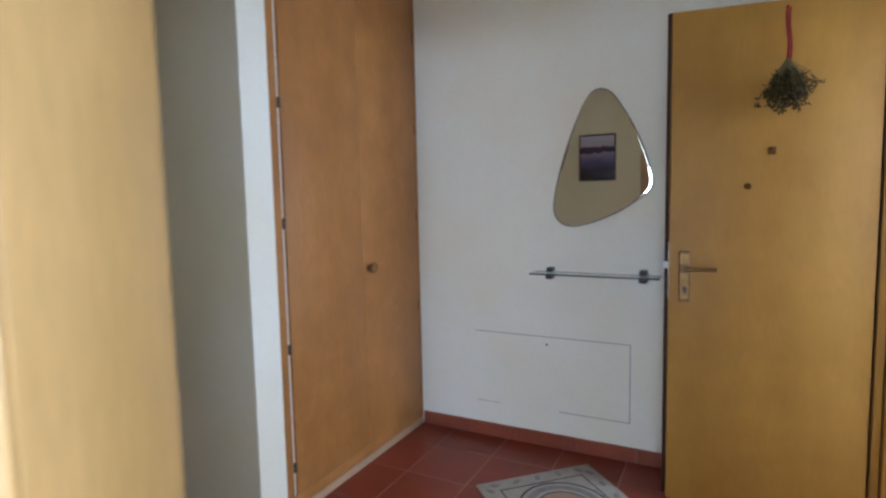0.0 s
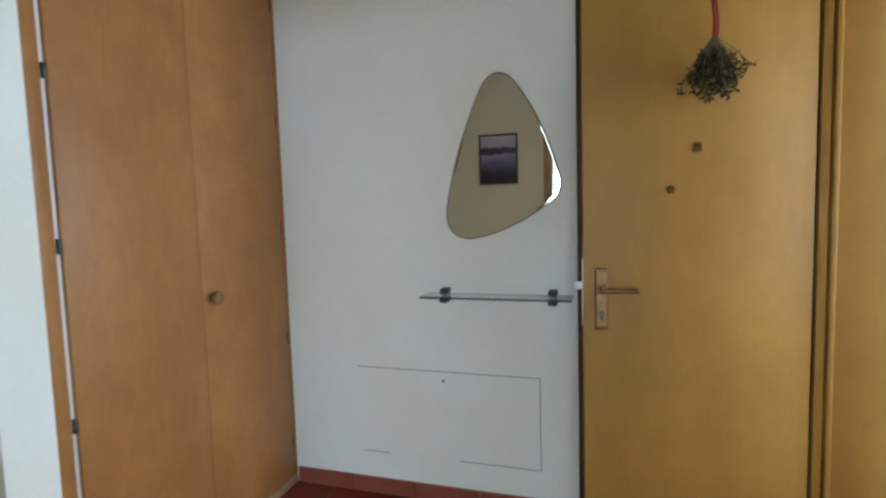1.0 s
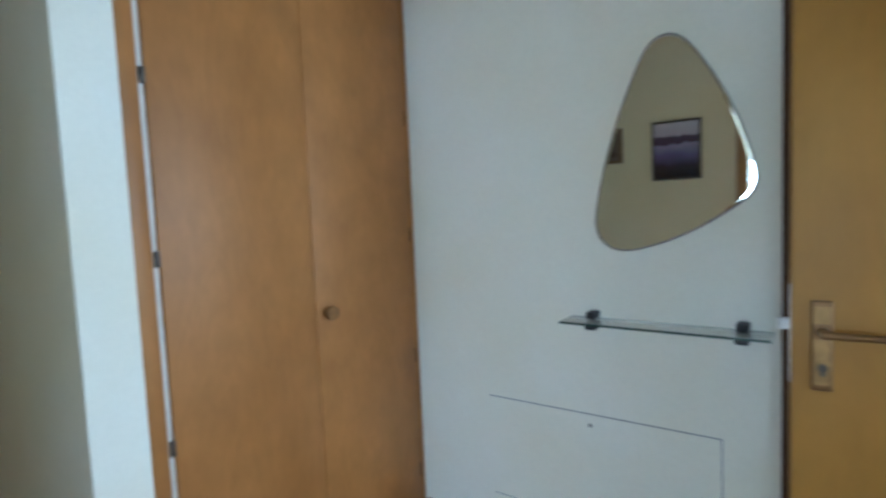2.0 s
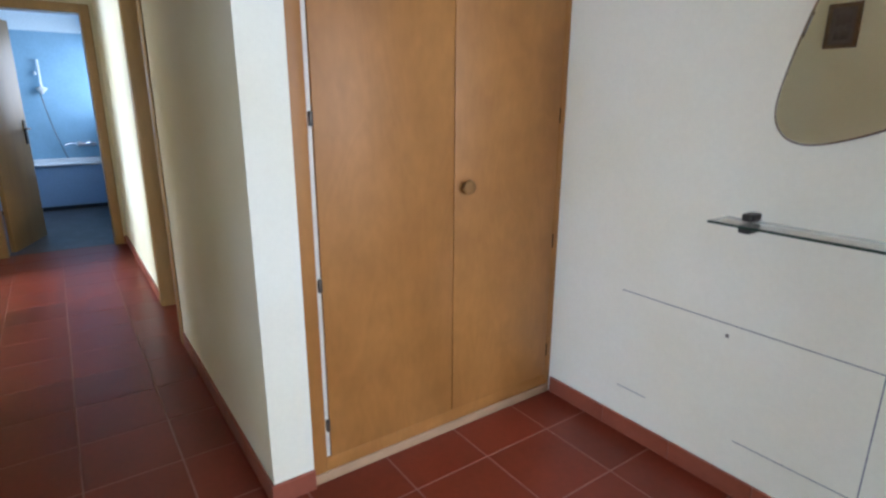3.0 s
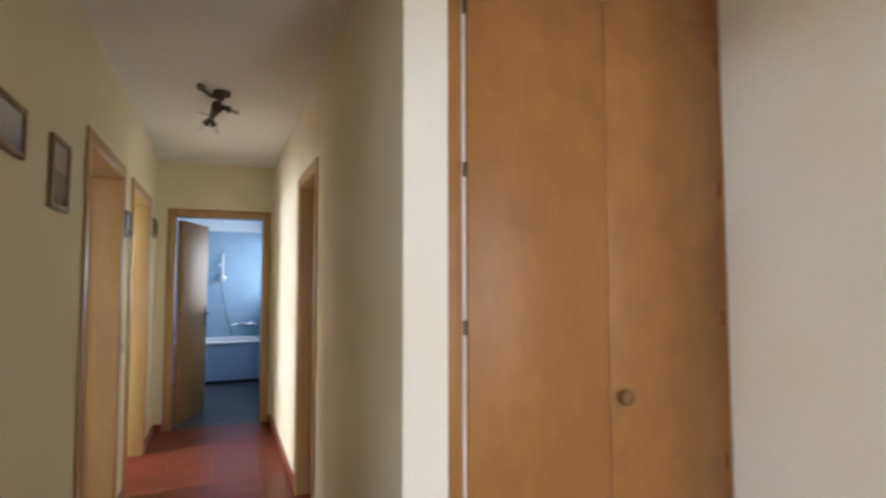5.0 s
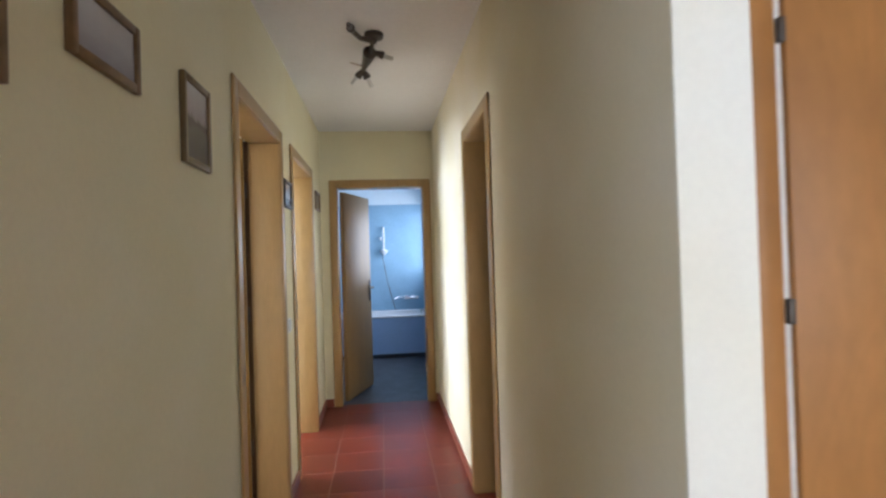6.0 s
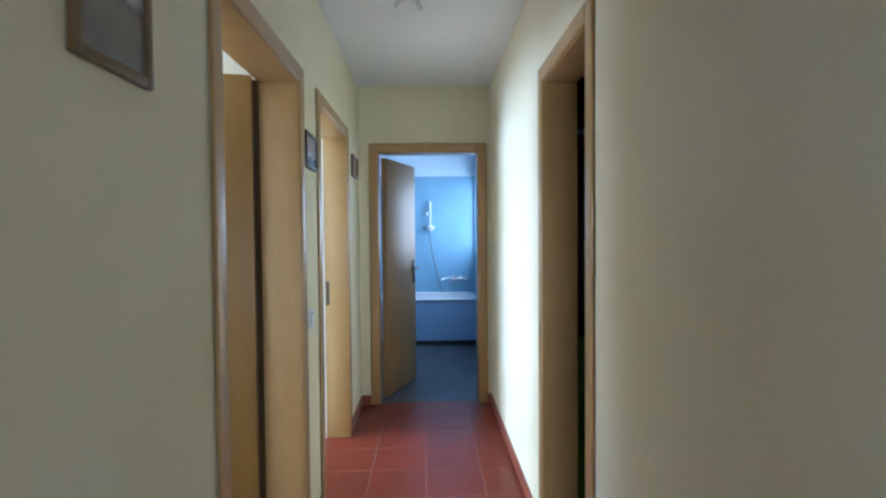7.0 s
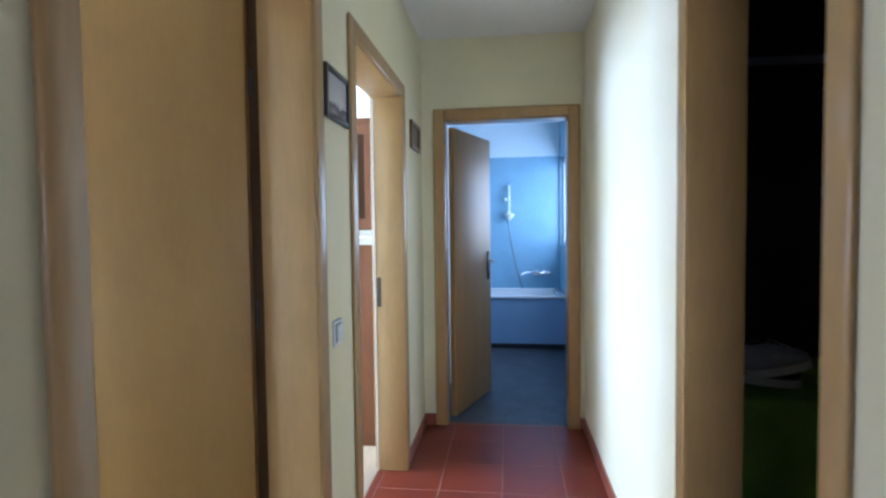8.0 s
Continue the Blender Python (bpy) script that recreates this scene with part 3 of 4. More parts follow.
# ---------------------------------------------------------------- dried bunch on the door
def bunch():
    d = Vector((-0.9876, -0.16, 0)).normalized()
    out = Vector((0.16, -0.9876, 0))
    base = Vector((0.705, 2.785, 0)) + d * 0.335 + out * 0.055
    c = Vector((base.x, base.y, 1.745))
    t = thing("mistletoe_bunch", c, "dried olive-green mistletoe bunch hung on a red ribbon", "decoration")
    rr = random.Random(5)
    for x, y, r, top in ((0.0, 0.0, 0.0052, 0.31), (0.009, -0.004, 0.0035, 0.30)):
        bm = bmesh.new()
        rows = []
        for i in range(9):
            u = i / 8
            m = c + Vector((x + 0.004 * math.sin(6 * u), y + 0.028 * u, 0.095 + (top - 0.095) * u))
            rows.append([bm.verts.new(m + Vector((r * math.cos(a), 0.35 * r * math.sin(a), 0))) for a in (0.0, 1.57, 3.14, 4.71)])
        for p, q in zip(rows, rows[1:]):
            for k in range(4):
                bm.faces.new((p[k], p[(k + 1) % 4], q[(k + 1) % 4], q[k]))
        part("ribbon", bm, RIBBON, t, "red ribbon")
    stems, leaves = bmesh.new(), bmesh.new()
    root = c + Vector((0, 0, 0.105))
    for i in range(80):
        a = rr.uniform(0, 2 * math.pi)
        sp = rr.uniform(0.05, 0.112) if i % 3 == 0 else rr.uniform(0.01, 0.07)
        reach = rr.uniform(0.10, 0.205)
        tip = root + Vector((math.cos(a) * sp * (0.45 + 3.4 * reach) + 0.012, math.sin(a) * sp * 0.4, -reach + sp * rr.uniform(0.0, 0.55)))
        midp = (root + tip) / 2 + Vector((math.cos(a), math.sin(a) * 0.5, 0)) * 0.010
        tube(stems, [root, midp, tip], 0.0016, 5)
        for k in range(12):
            p = midp.lerp(tip, rr.random())
            if k < 2:
                p = tip
            dr = Vector((rr.uniform(-1, 1), rr.uniform(-0.8, 0.4), rr.uniform(-1, 0.6))).normalized()
            side = dr.orthogonal().normalized()
            ln, wd = rr.uniform(0.012, 0.03), rr.uniform(0.0022, 0.0048)
            v = [leaves.verts.new(q) for q in (p, p + dr * ln * 0.55 + side * wd, p + dr * ln, p + dr * ln * 0.55 - side * wd)]
            n = dr.cross(side) * 0.002
            v2 = [leaves.verts.new(q.co + n) for q in (v[1], v[3])]
            leaves.faces.new((v[0], v[1], v2[0]))
            leaves.faces.new((v[0], v2[0], v2[1]))
            leaves.faces.new((v[0], v2[1], v[3]))
            leaves.faces.new((v2[0], v[1], v[2]))
            leaves.faces.new((v2[0], v[2], v2[1]))
            leaves.faces.new((v2[1], v[2], v[3]))
    part("twigwork", stems, TWIG, t)
    part("foliage", leaves, MISTLE, t, "narrow dry olive leaves")
    return t


RIBBON = surf("red_ribbon", (0.24, 0.014, 0.010), 0.8, 0.2, 20)
TWIG = surf("dry_twig", (0.12, 0.10, 0.04), 0.7, 0.3, 30)
MISTLE = surf("mistletoe_leaf", (0.075, 0.052, 0.014), 0.8, 0.45, 18, tint=(0.026, 0.020, 0.007), spec=0.2)
bunch()


# ---------------------------------------------------------------- pictures on the left wall
def print_mat(name, stops, wob=0.02, rough=0.12):
    """A picture print: level bands of colour from bottom (0) to top (1), with an uneven border between them."""
    m = bpy.data.materials.new(name)
    m.use_nodes = True
    n, l = m.node_tree.nodes, m.node_tree.links
    tc = n.new("ShaderNodeTexCoord")
    sep = n.new("ShaderNodeSeparateXYZ")
    l.new(tc.outputs["Generated"], sep.inputs[0])
    no = n.new("ShaderNodeTexNoise")
    no.inputs["Scale"].default_value, no.inputs["Detail"].default_value = 4.0, 3
    l.new(tc.outputs["Generated"], no.inputs["Vector"])
    mr = n.new("ShaderNodeMapRange")
    mr.inputs["To Min"].default_value, mr.inputs["To Max"].default_value = -wob * 2, wob * 2
    l.new(no.outputs["Fac"], mr.inputs["Value"])
    ad = n.new("ShaderNodeMath")
    l.new(sep.outputs["Z"], ad.inputs[0])
    l.new(mr.outputs[0], ad.inputs[1])
    rp = n.new("ShaderNodeValToRGB")
    el = rp.color_ramp.elements
    el[0].position, el[0].color = stops[0][0], (*stops[0][1], 1)
    el[1].position, el[1].color = stops[-1][0], (*stops[-1][1], 1)
    for p, c in stops[1:-1]:
        e = el.new(p)
        e.color = (*c, 1)
    l.new(ad.outputs[0], rp.inputs[0])
    b = n["Principled BSDF"]
    l.new(rp.outputs[0], b.inputs["Base Color"])
    b.inputs["Roughness"].default_value = rough
    return m


LAKE = print_mat("lake_print", [(0.0, (0.02, 0.018, 0.028)), (0.22, (0.04, 0.038, 0.07)), (0.42, (0.15, 0.13, 0.30)), (0.60, (0.34, 0.31, 0.50)),
                                (0.63, (0.06, 0.035, 0.08)), (0.74, (0.07, 0.045, 0.09)), (0.77, (0.50, 0.45, 0.55)), (1.0, (0.58, 0.57, 0.66))], 0.05)
HAZE = print_mat("misty_print", [(0.0, (0.13, 0.12, 0.12)), (0.42, (0.21, 0.19, 0.18)), (0.52, (0.17, 0.14, 0.14)), (0.60, (0.38, 0.34, 0.35)), (1.0, (0.50, 0.48, 0.50))], 0.08, 0.07)
WINTER = print_mat("winter_print", [(0.0, (0.30, 0.29, 0.32)), (0.2, (0.12, 0.12, 0.14)), (0.35, (0.55, 0.54, 0.58)), (1.0, (0.42, 0.41, 0.46))], 0.14, 0.06)
PALE = print_mat("pale_print", [(0.0, (0.30, 0.30, 0.34)), (0.5, (0.42, 0.42, 0.46)), (1.0, (0.5, 0.49, 0.5))], 0.1)
DRAW = print_mat("grey_drawing", [(0.0, (0.08, 0.06, 0.05)), (0.45, (0.20, 0.16, 0.14)), (0.6, (0.13, 0.10, 0.085)), (1.0, (0.19, 0.15, 0.13))], 0.2)
DARKFRAME = surf("dark_frame_wood", (0.05, 0.045, 0.04), 0.4, 0.2, 12)
BROWNFRAME = surf("brown_frame_wood", (0.20, 0.115, 0.05), 0.45, 0.2, 10, (1, 1, 1), 40, 0.12)
GREYFRAME = surf("brown_stained_frame", (0.18, 0.115, 0.045), 0.4, 0.2, 10)
MATBOARD = surf("mat_board", (0.17, 0.125, 0.10), 0.8, 0.05, 8)


def picture(x0, x1, z0, z1, fw, frame_mat, art, label, mat=0.0, depth=0.018):
    """A framed picture on the left wall, facing the hall."""
    y0, y1 = YL + 0.001, YL + depth
    t = thing("picture", ((x0 + x1) / 2, YL, z0), label, "picture", group="pictures along the corridor wall")
    part("frame_bar", boxes((x0, x0 + fw, y0, y1, z0, z1), bevel=0.003), frame_mat, t)
    part("frame_bar", boxes((x1 - fw, x1, y0, y1, z0, z1), bevel=0.003), frame_mat, t)
    part("frame_bar", boxes((x0 + fw, x1 - fw, y0, y1 - 0.0005, z0, z0 + fw), bevel=0.003), frame_mat, t)
    part("frame_bar", boxes((x0 + fw, x1 - fw, y0, y1 - 0.0005, z1 - fw, z1), bevel=0.003), frame_mat, t)
    if mat:
        part("mount", boxes((x0 + fw - 0.002, x1 - fw + 0.002, y0, y0 + 0.006, z0 + fw - 0.002, z1 - fw + 0.002)), MATBOARD, t)
    part("print", boxes((x0 + fw + mat, x1 - fw - mat, y0, y0 + 0.009, z0 + fw + mat, z1 - fw - mat)), art, t)
    return t


picture(-1.02, -0.69, 1.495, 1.915, 0.014, DARKFRAME, LAKE, "framed print of a purple lake under dark hills")
picture(-1.415, -1.235, 1.645, 1.905, 0.024, BROWNFRAME, DRAW, "small brown wooden frame with a grey drawing", mat=0.025)
picture(-1.862, -1.585, 1.762, 1.914, 0.020, BROWNFRAME, PALE, "small brown framed landscape picture with pale print")
picture(-2.372, -2.140, 1.660, 1.921, 0.020, GREYFRAME, HAZE, "upright brown framed picture of a misty scene")
picture(-3.942, -3.700, 1.676, 1.840, 0.018, DARKFRAME, WINTER, "small dark framed picture between two doors")
picture(-5.47, -5.19, 1.79, 1.952, 0.022, BROWNFRAME, DRAW, "small brown framed picture near the corridor end")


def switch():
    t = thing("light_switch", (-3.79, YL, 0.945), "white plastic rocker light switch on the corridor wall", "switch")
    part("plate", boxes((-3.832, -3.748, YL + 0.0005, YL + 0.009, 0.948, 1.032), bevel=0.003), PVC, t)
    part("rocker", boxes((-3.815, -3.765, YL + 0.0095, YL + 0.016, 0.963, 1.017), bevel=0.003), PVC, t)
    part("gap", boxes((-3.818, -3.762, YL + 0.0085, YL + 0.0094, 0.960, 1.020)), LOCKGREY, t)


switch()


# ---------------------------------------------------------------- ceiling lamp
def spot_lamp():
    cx, cy = -3.42, 1.115
    t = thing("ceiling_lamp", (cx, cy, H), "dark metal ceiling lamp with several slim tilted spots", "lamp")
    part("canopy", turned(bmesh.new(), [(0.050, -0.002), (0.052, -0.012), (0.048, -0.026), (0.018, -0.034), (0.012, -0.055)], pose(cx + 0.02, cy + 0.04, H)), DARKMETAL, t)
    bm = bmesh.new()
    tube(bm, [(cx + 0.02, cy + 0.04, H - 0.045), (cx + 0.06, cy - 0.03, H - 0.042), (cx + 0.13, cy - 0.065, H - 0.034)], 0.013)
    part("arm", bm, DARKMETAL, t)
    bm = rod(bmesh.new(), (cx + 0.02, cy + 0.035, H - 0.04), (cx - 0.10, cy + 0.018, H - 0.062), 0.011)
    rod(bm, (cx - 0.09, cy + 0.016, H - 0.060), (cx - 0.28, cy - 0.028, H - 0.092), 0.038, 0.012)
    part("arm", bm, DARKMETAL, t)
    for p, q, glass_mat, note in (((cx + 0.13, cy - 0.065, H - 0.034), (0.75, -0.1, -0.1), BULBDARK, "slim unlit bulb"), ((cx - 0.10, cy + 0.04, H - 0.055), (-0.25, 0.8, -0.2), BULBGREY, "slim grey unlit bulb"),
                                  ((cx - 0.28, cy - 0.028, H - 0.09), (-0.25, -0.35, -0.35), PVC, "white unlit bulb"), ((cx - 0.28, cy - 0.028, H - 0.09), (-0.35, 0.45, -0.8), PVC, "white unlit bulb")):
        p, q = Vector(p), Vector(q).normalized()
        e = p + q * 0.04
        sp = part("spot", rod(rod(bmesh.new(), p, e, 0.012, 0.021), e, e + q * 0.012, 0.021), DARKMETAL, t)
        part("bulb", turned(bmesh.new(), [(0.017, 0.0), (0.017, 0.004), (0.012, 0.008), (0.0115, 0.055), (0.001, 0.062)], Matrix.Translation(e + q * 0.011) @ q.to_track_quat("Z", "Y").to_matrix().to_4x4()), glass_mat, sp, note)
    part("rod", rod(bmesh.new(), (cx - 0.20, cy - 0.10, H - 0.075), (cx - 0.24, cy - 0.01, H - 0.085), 0.004, seg=8), CHROME, t)
    return t


BULBDARK = surf("shaded_bulb_glass", (0.13, 0.11, 0.10), 0.3, 0.1, 20, bump=0)
BULBGREY = surf("grey_bulb_glass", (0.60, 0.58, 0.55), 0.3, 0.1, 20, bump=0)
DARKMETAL = surf("dark_gunmetal", (0.11, 0.088, 0.07), 0.42, 0.2, 20, metallic=0.7)
spot_lamp()


# ---------------------------------------------------------------- bathroom
def bathroom():
    t = thing("bathtub", (-8.3, 0.8, 0), "white built-in bathtub with pale blue tiled front", "bathtub")
    part("front", boxes((-7.975, -7.955, -0.25, 1.79, 0.045, 0.535)), TUBFRONT, t, "pale blue tiled tub front")
    # Dark strip along the foot of the tub front.
    part("plinth", boxes((-7.975, -7.95, -0.25, 1.79, 0.0, 0.044)), DARKSTRIP, t, "dark strip along the tub foot")
    bm = bmesh.new()
    box(bm, -8.02, -7.935, -0.25, 1.79, 0.537, 0.57, bevel=0.012)
    box(bm, -8.70, -8.60, -0.25, 1.79, 0.537, 0.57, bevel=0.012)
    box(bm, -8.60, -8.02, -0.25, 0.0, 0.537, 0.57, bevel=0.012)
    box(bm, -8.60, -8.02, 1.70, 1.79, 0.537, 0.57, bevel=0.012)
    part("rim", bm, ENAMEL, t)
    bm = bmesh.new()
    rings = []
    for z, k in ((0.545, 0.0), (0.3, 0.04), (0.16, 0.09), (0.15, 0.16)):
        x0, x1, y0, y1 = -8.60 + k, -8.02 - k, 0.0 + k, 1.77 - k
        rings.append([bm.verts.new(p) for p in ((x0, y0, z), (x1, y0, z), (x1, y1, z), (x0, y1, z))])
    for a, b in zip(rings, rings[1:]):
        for i in range(4):
            bm.faces.new((a[i], a[(i + 1) % 4], b[(i + 1) % 4], b[i]))
    bm.faces.new(rings[-1])
    part("basin", bm, ENAMEL, t)
    t = thing("bath_mixer", (-8.7, 1.495, 0.75), "chrome wall-mounted bath mixer tap", "tap")
    part("body", turned(bmesh.new(), [(0.022, 0.0), (0.026, 0.01), (0.026, 0.14), (0.020, 0.15), (0.020, 0.158), (0.030, 0.162), (0.030, 0.205), (0.024, 0.212)], pose(-8.63, 1.475, 0.75, -90, 0, 0)), SHADEDCHROME, t)
    for y in (1.50, 1.60):
        part("union", turned(bmesh.new(), [(0.034, 0.0), (0.034, 0.008), (0.018, 0.014), (0.018, 0.06)], pose(-8.70, y, 0.75, 0, 90, 0)), SHADEDCHROME, t)
    bm = tube(bmesh.new(), [(-8.63, 1.49, 0.755), (-8.60, 1.40, 0.765), (-8.57, 1.345, 0.755), (-8.56, 1.335, 0.735)], 0.010)
    part("spout", bm, SHADEDCHROME, t)
    t = thing("shower_set", (-8.7, 1.19, 1.3), "white and chrome hand shower on a wall rail with hose", "shower")
    part("rail", rod(bmesh.new(), (-8.65, 1.19, 1.42), (-8.65, 1.19, 1.81), 0.0125), PVC, t)
    for z in (1.45, 1.79):
        part("rail_bracket", boxes((-8.70, -8.645, 1.178, 1.202, z - 0.012, z + 0.012), bevel=0.005), PVC, t)
    part("slider", turned(bmesh.new(), [(0.012, 0.0), (0.022, 0.008), (0.024, 0.02), (0.014, 0.032)], pose(-8.645, 1.165, 1.64, 90, 0, 0)), PVC, t)
    bm = turned(bmesh.new(), [(0.013, 0.06), (0.020, 0.035), (0.058, 0.022), (0.060, 0.008), (0.046, -0.008), (0.020, -0.035), (0.012, -0.05)], pose(-8.625, 1.19, 1.44, 0, -8, 0))
    part("hand_shower", bm, PVC, t, "white hand shower")
    pts = [Vector((-8.62, 1.165 + 0.05 * math.sin(math.pi * i / 14) * -0.4 + 0.185 * i / 14, 1.40 - 0.86 * i / 14)) for i in range(15)]
    part("hose", tube(bmesh.new(), pts, 0.0055, 8), IRON, t)


DARKSTRIP = surf("dark_foot_strip", (0.03, 0.033, 0.04), 0.5, 0.2, 12)
# Darker than CHROME: the dim room it mirrors is put into its colour.
SHADEDCHROME = silvered("shaded_chrome", (0.45, 0.46, 0.50), 0.2)
TUBFRONT = surf("pale_tub_tile", (0.33, 0.48, 0.70), 0.3, 0.05, 4)
bathroom()


def window(name, axis, at, a0, a1, z0, z1, label):
    """A window frame with one mullion, lying against an outer wall; a along the wall."""
    mid = (a0 + a1) / 2
    t = thing(name, (mid, at, z0) if axis == "x" else (at, mid, z0), label, "window", kind="structure")
    def b(c0, c1, d0, d1):
        return boxes((c0, c1, at - 0.03, at + 0.03, d0, d1) if axis == "x" else (at - 0.03, at + 0.03, c0, c1, d0, d1), bevel=0.004)
    for c0, c1, d0, d1 in ((a0, a0 + 0.06, z0, z1), (a1 - 0.06, a1, z0, z1), (a0 + 0.06, a1 - 0.06, z0, z0 + 0.06), (a0 + 0.06, a1 - 0.06, z1 - 0.06, z1), (mid - 0.04, mid + 0.04, z0 + 0.06, z1 - 0.06)):
        part("frame_bar", b(c0, c1, d0, d1), PVC, t)
    return t


window("window_1", "x", -3.30, -1.19, -0.30, 0.66, 1.94, "white framed narrow living room window with bright daylight")
# Frame added round the hall fill; no such window is known.
window("fill_window_7", "x", -3.30, 1.02, 2.54, 0.44, 2.46, "white framed window added out of view round the hall fill light")
window("window_2", "x", -3.30, -3.02, -1.54, 0.16, 2.24, "white framed tall window of a side room")
# Assumed window that goes with the corridor fill; never in view.
window("fill_window_5", "y", 2.47, -2.03, -0.07, 0.36, 2.44, "white framed side window added out of view round the corridor fill light")
window("window_6", "y", 2.28, 2.2, 2.95, 0.66, 2.34, "white framed stairwell window")
window("window_3", "x", -3.30, -5.56, -3.90, 0.11, 2.19, "white framed tall window of a side room")
window("window_4", "x", 1.86, -8.638, -7.022, 1.082, 2.118, "white framed bathroom window with bright daylight")


# ---------------------------------------------------------------- closet and side room
def closet():
    t = thing("storage_box", (-4.3, 2.2, 0), "dark green cloth-covered storage chest in a dark closet", "chest")
    part("body", boxes((-4.63, -4.002, 1.822, 2.728, 0.0, 0.715), bevel=0.004), GREEN, t)
    part("lid", boxes((-4.63, -4.0, 1.82, 2.73, 0.7152, 0.735), bevel=0.005), GREEN, t)
    t = thing("closet_shelf", (-4.3, 2.3, 2.0), "dark closet shelf board with blue-grey front edge", "shelf")
    part("board", boxes((-4.64, -4.2, 1.82, 2.95, 1.90, 1.93), bevel=0.003), DARKBROWN, t)
    part("edge_strip", boxes((-4.199, -4.195, 1.82, 2.95, 1.90, 1.93)), SHELFEDGE, t, "blue-grey edge strip")
    shoe((-4.13, 2.035, 0.774), 80, 15, SHOEGREY, "grey and white sports shoe tilted up on another shoe")
    shoe((-4.22, 2.03, 0.736), 70, 0, SHOEDARK, "dark sports shoe lying flat on the green chest")


def shoe(at, turn, tilt, material, label):
    """A low trainer, heel at its origin, pointing along local x."""
    t = thing("sports_shoe", at, label, "shoe", group="shoes on the chest")
    t.matrix_world = pose(*at, 0, -tilt, turn)
    bm, n = bmesh.new(), 16
    rings = []
    for i in range(17):
        u = i / 16
        wide = 0.036 + 0.010 * math.sin(math.pi * u) + 0.006 * u
        end = min(1.0, 0.45 + 5 * min(u, 1 - u))
        high = 0.105 if u < 0.35 else 0.105 - 0.066 * ((u - 0.35) / 0.65) ** 0.8
        high *= 0.7 + 0.3 * end
        rings.append([bm.verts.new((0.195 * u, wide * end * math.cos(a) * (0.8 if math.sin(a) > 0.5 else 1.0), 0.022 + high * (0.5 + 0.5 * math.sin(a)))) for a in [2 * math.pi * k / n for k in range(n)]])
    for a, b in zip(rings, rings[1:]):
        for k in range(n):
            bm.faces.new((a[k], a[(k + 1) % n], b[(k + 1) % n], b[k]))
    bm.faces.new(rings[0])
    bm.faces.new(rings[-1])
    part("upper", bm, material, t, "mesh upper", local=True)
    bm = bmesh.new()
    lo, up = [], []
    for k in range(28):
        a = 2 * math.pi * k / 28
        x, y = 0.0975 + 0.104 * math.cos(a), (0.041 + 0.006 * math.cos(a)) * math.sin(a)
        y *= 1.05
        lo.append(bm.verts.new((x, y * 0.94, 0.0 + 0.012 * max(0.0, (x - 0.16) / 0.08) ** 2)))
        up.append(bm.verts.new((x, y, 0.028 + 0.022 * max(0.0, (x - 0.15) / 0.09))))
    for k in range(28):
        bm.faces.new((lo[k], lo[(k + 1) % 28], up[(k + 1) % 28], up[k]))
    bm.faces.new(lo)
    bm.faces.new(up)
    part("sole", bm, PVC, t, "white rubber sole", local=True)
    part("collar", turned(bmesh.new(), [(0.026, 0.0), (0.031, 0.006), (0.026, 0.012), (0.020, 0.006)], pose(0.050, 0, 0.118) @ Matrix.Diagonal((1.3, 0.85, 1, 1)), seg=18), BLACK, t, "dark padded collar", local=True)
    for k in range(4):
        x = 0.09 + 0.017 * k
        part("lace", box(bmesh.new(), x, x + 0.006, -0.018, 0.018, 0.118 - 0.012 * k, 0.124 - 0.012 * k, bevel=0.002), PVC, t, local=True)


SHELFEDGE = surf("blue_grey_edge", (0.26, 0.29, 0.38), 0.6, 0.1, 10)
SHOEDARK = surf("dark_mesh_cloth", (0.08, 0.085, 0.10), 0.8, 0.15, 20)
GREEN = surf("green_cloth", (0.24, 0.46, 0.06), 0.9, 0.25, 6, (1, 1, 1), 200, 0.15, 0.3)
SHOEGREY = surf("grey_mesh_cloth", (0.50, 0.52, 0.58), 0.8, 0.15, 20)
closet()


def cabinet():
    t = thing("tall_cabinet", (-5.5, 0.05, 0), "tall reddish-brown cabinet with glass upper door and metal handle", "cabinet")
    part("body", boxes((-5.75, -5.24, -0.45, 0.43, 0.0, 1.98), bevel=0.004), MAHOGANY, t)
    part("lower_door", boxes((-5.239, -5.222, -0.44, 0.42, 0.08, 1.22), bevel=0.003), MAHOGANY, t)
    up = part("upper_door", boxes((-5.239, -5.222, 0.33, 0.42, 1.32, 1.95), (-5.239, -5.222, -0.44, -0.34, 1.32, 1.95), (-5.239, -5.222, -0.34, 0.33, 1.88, 1.95), (-5.239, -5.222, -0.34, 0.33, 1.32, 1.38)), MAHOGANY, t)
    part("pane", boxes((-5.236, -5.231, -0.338, 0.328, 1.382, 1.878)), DARKBROWN, up, "dark glass pane")
    part("handle", rod(bmesh.new(), (-5.20, 0.20, 1.275), (-5.20, 0.40, 1.275), 0.011), PVC, t, "pale bar handle")
    part("drawer_front", boxes((-5.239, -5.225, -0.44, 0.42, 1.225, 1.315), bevel=0.003), ALU, t)


cabinet()


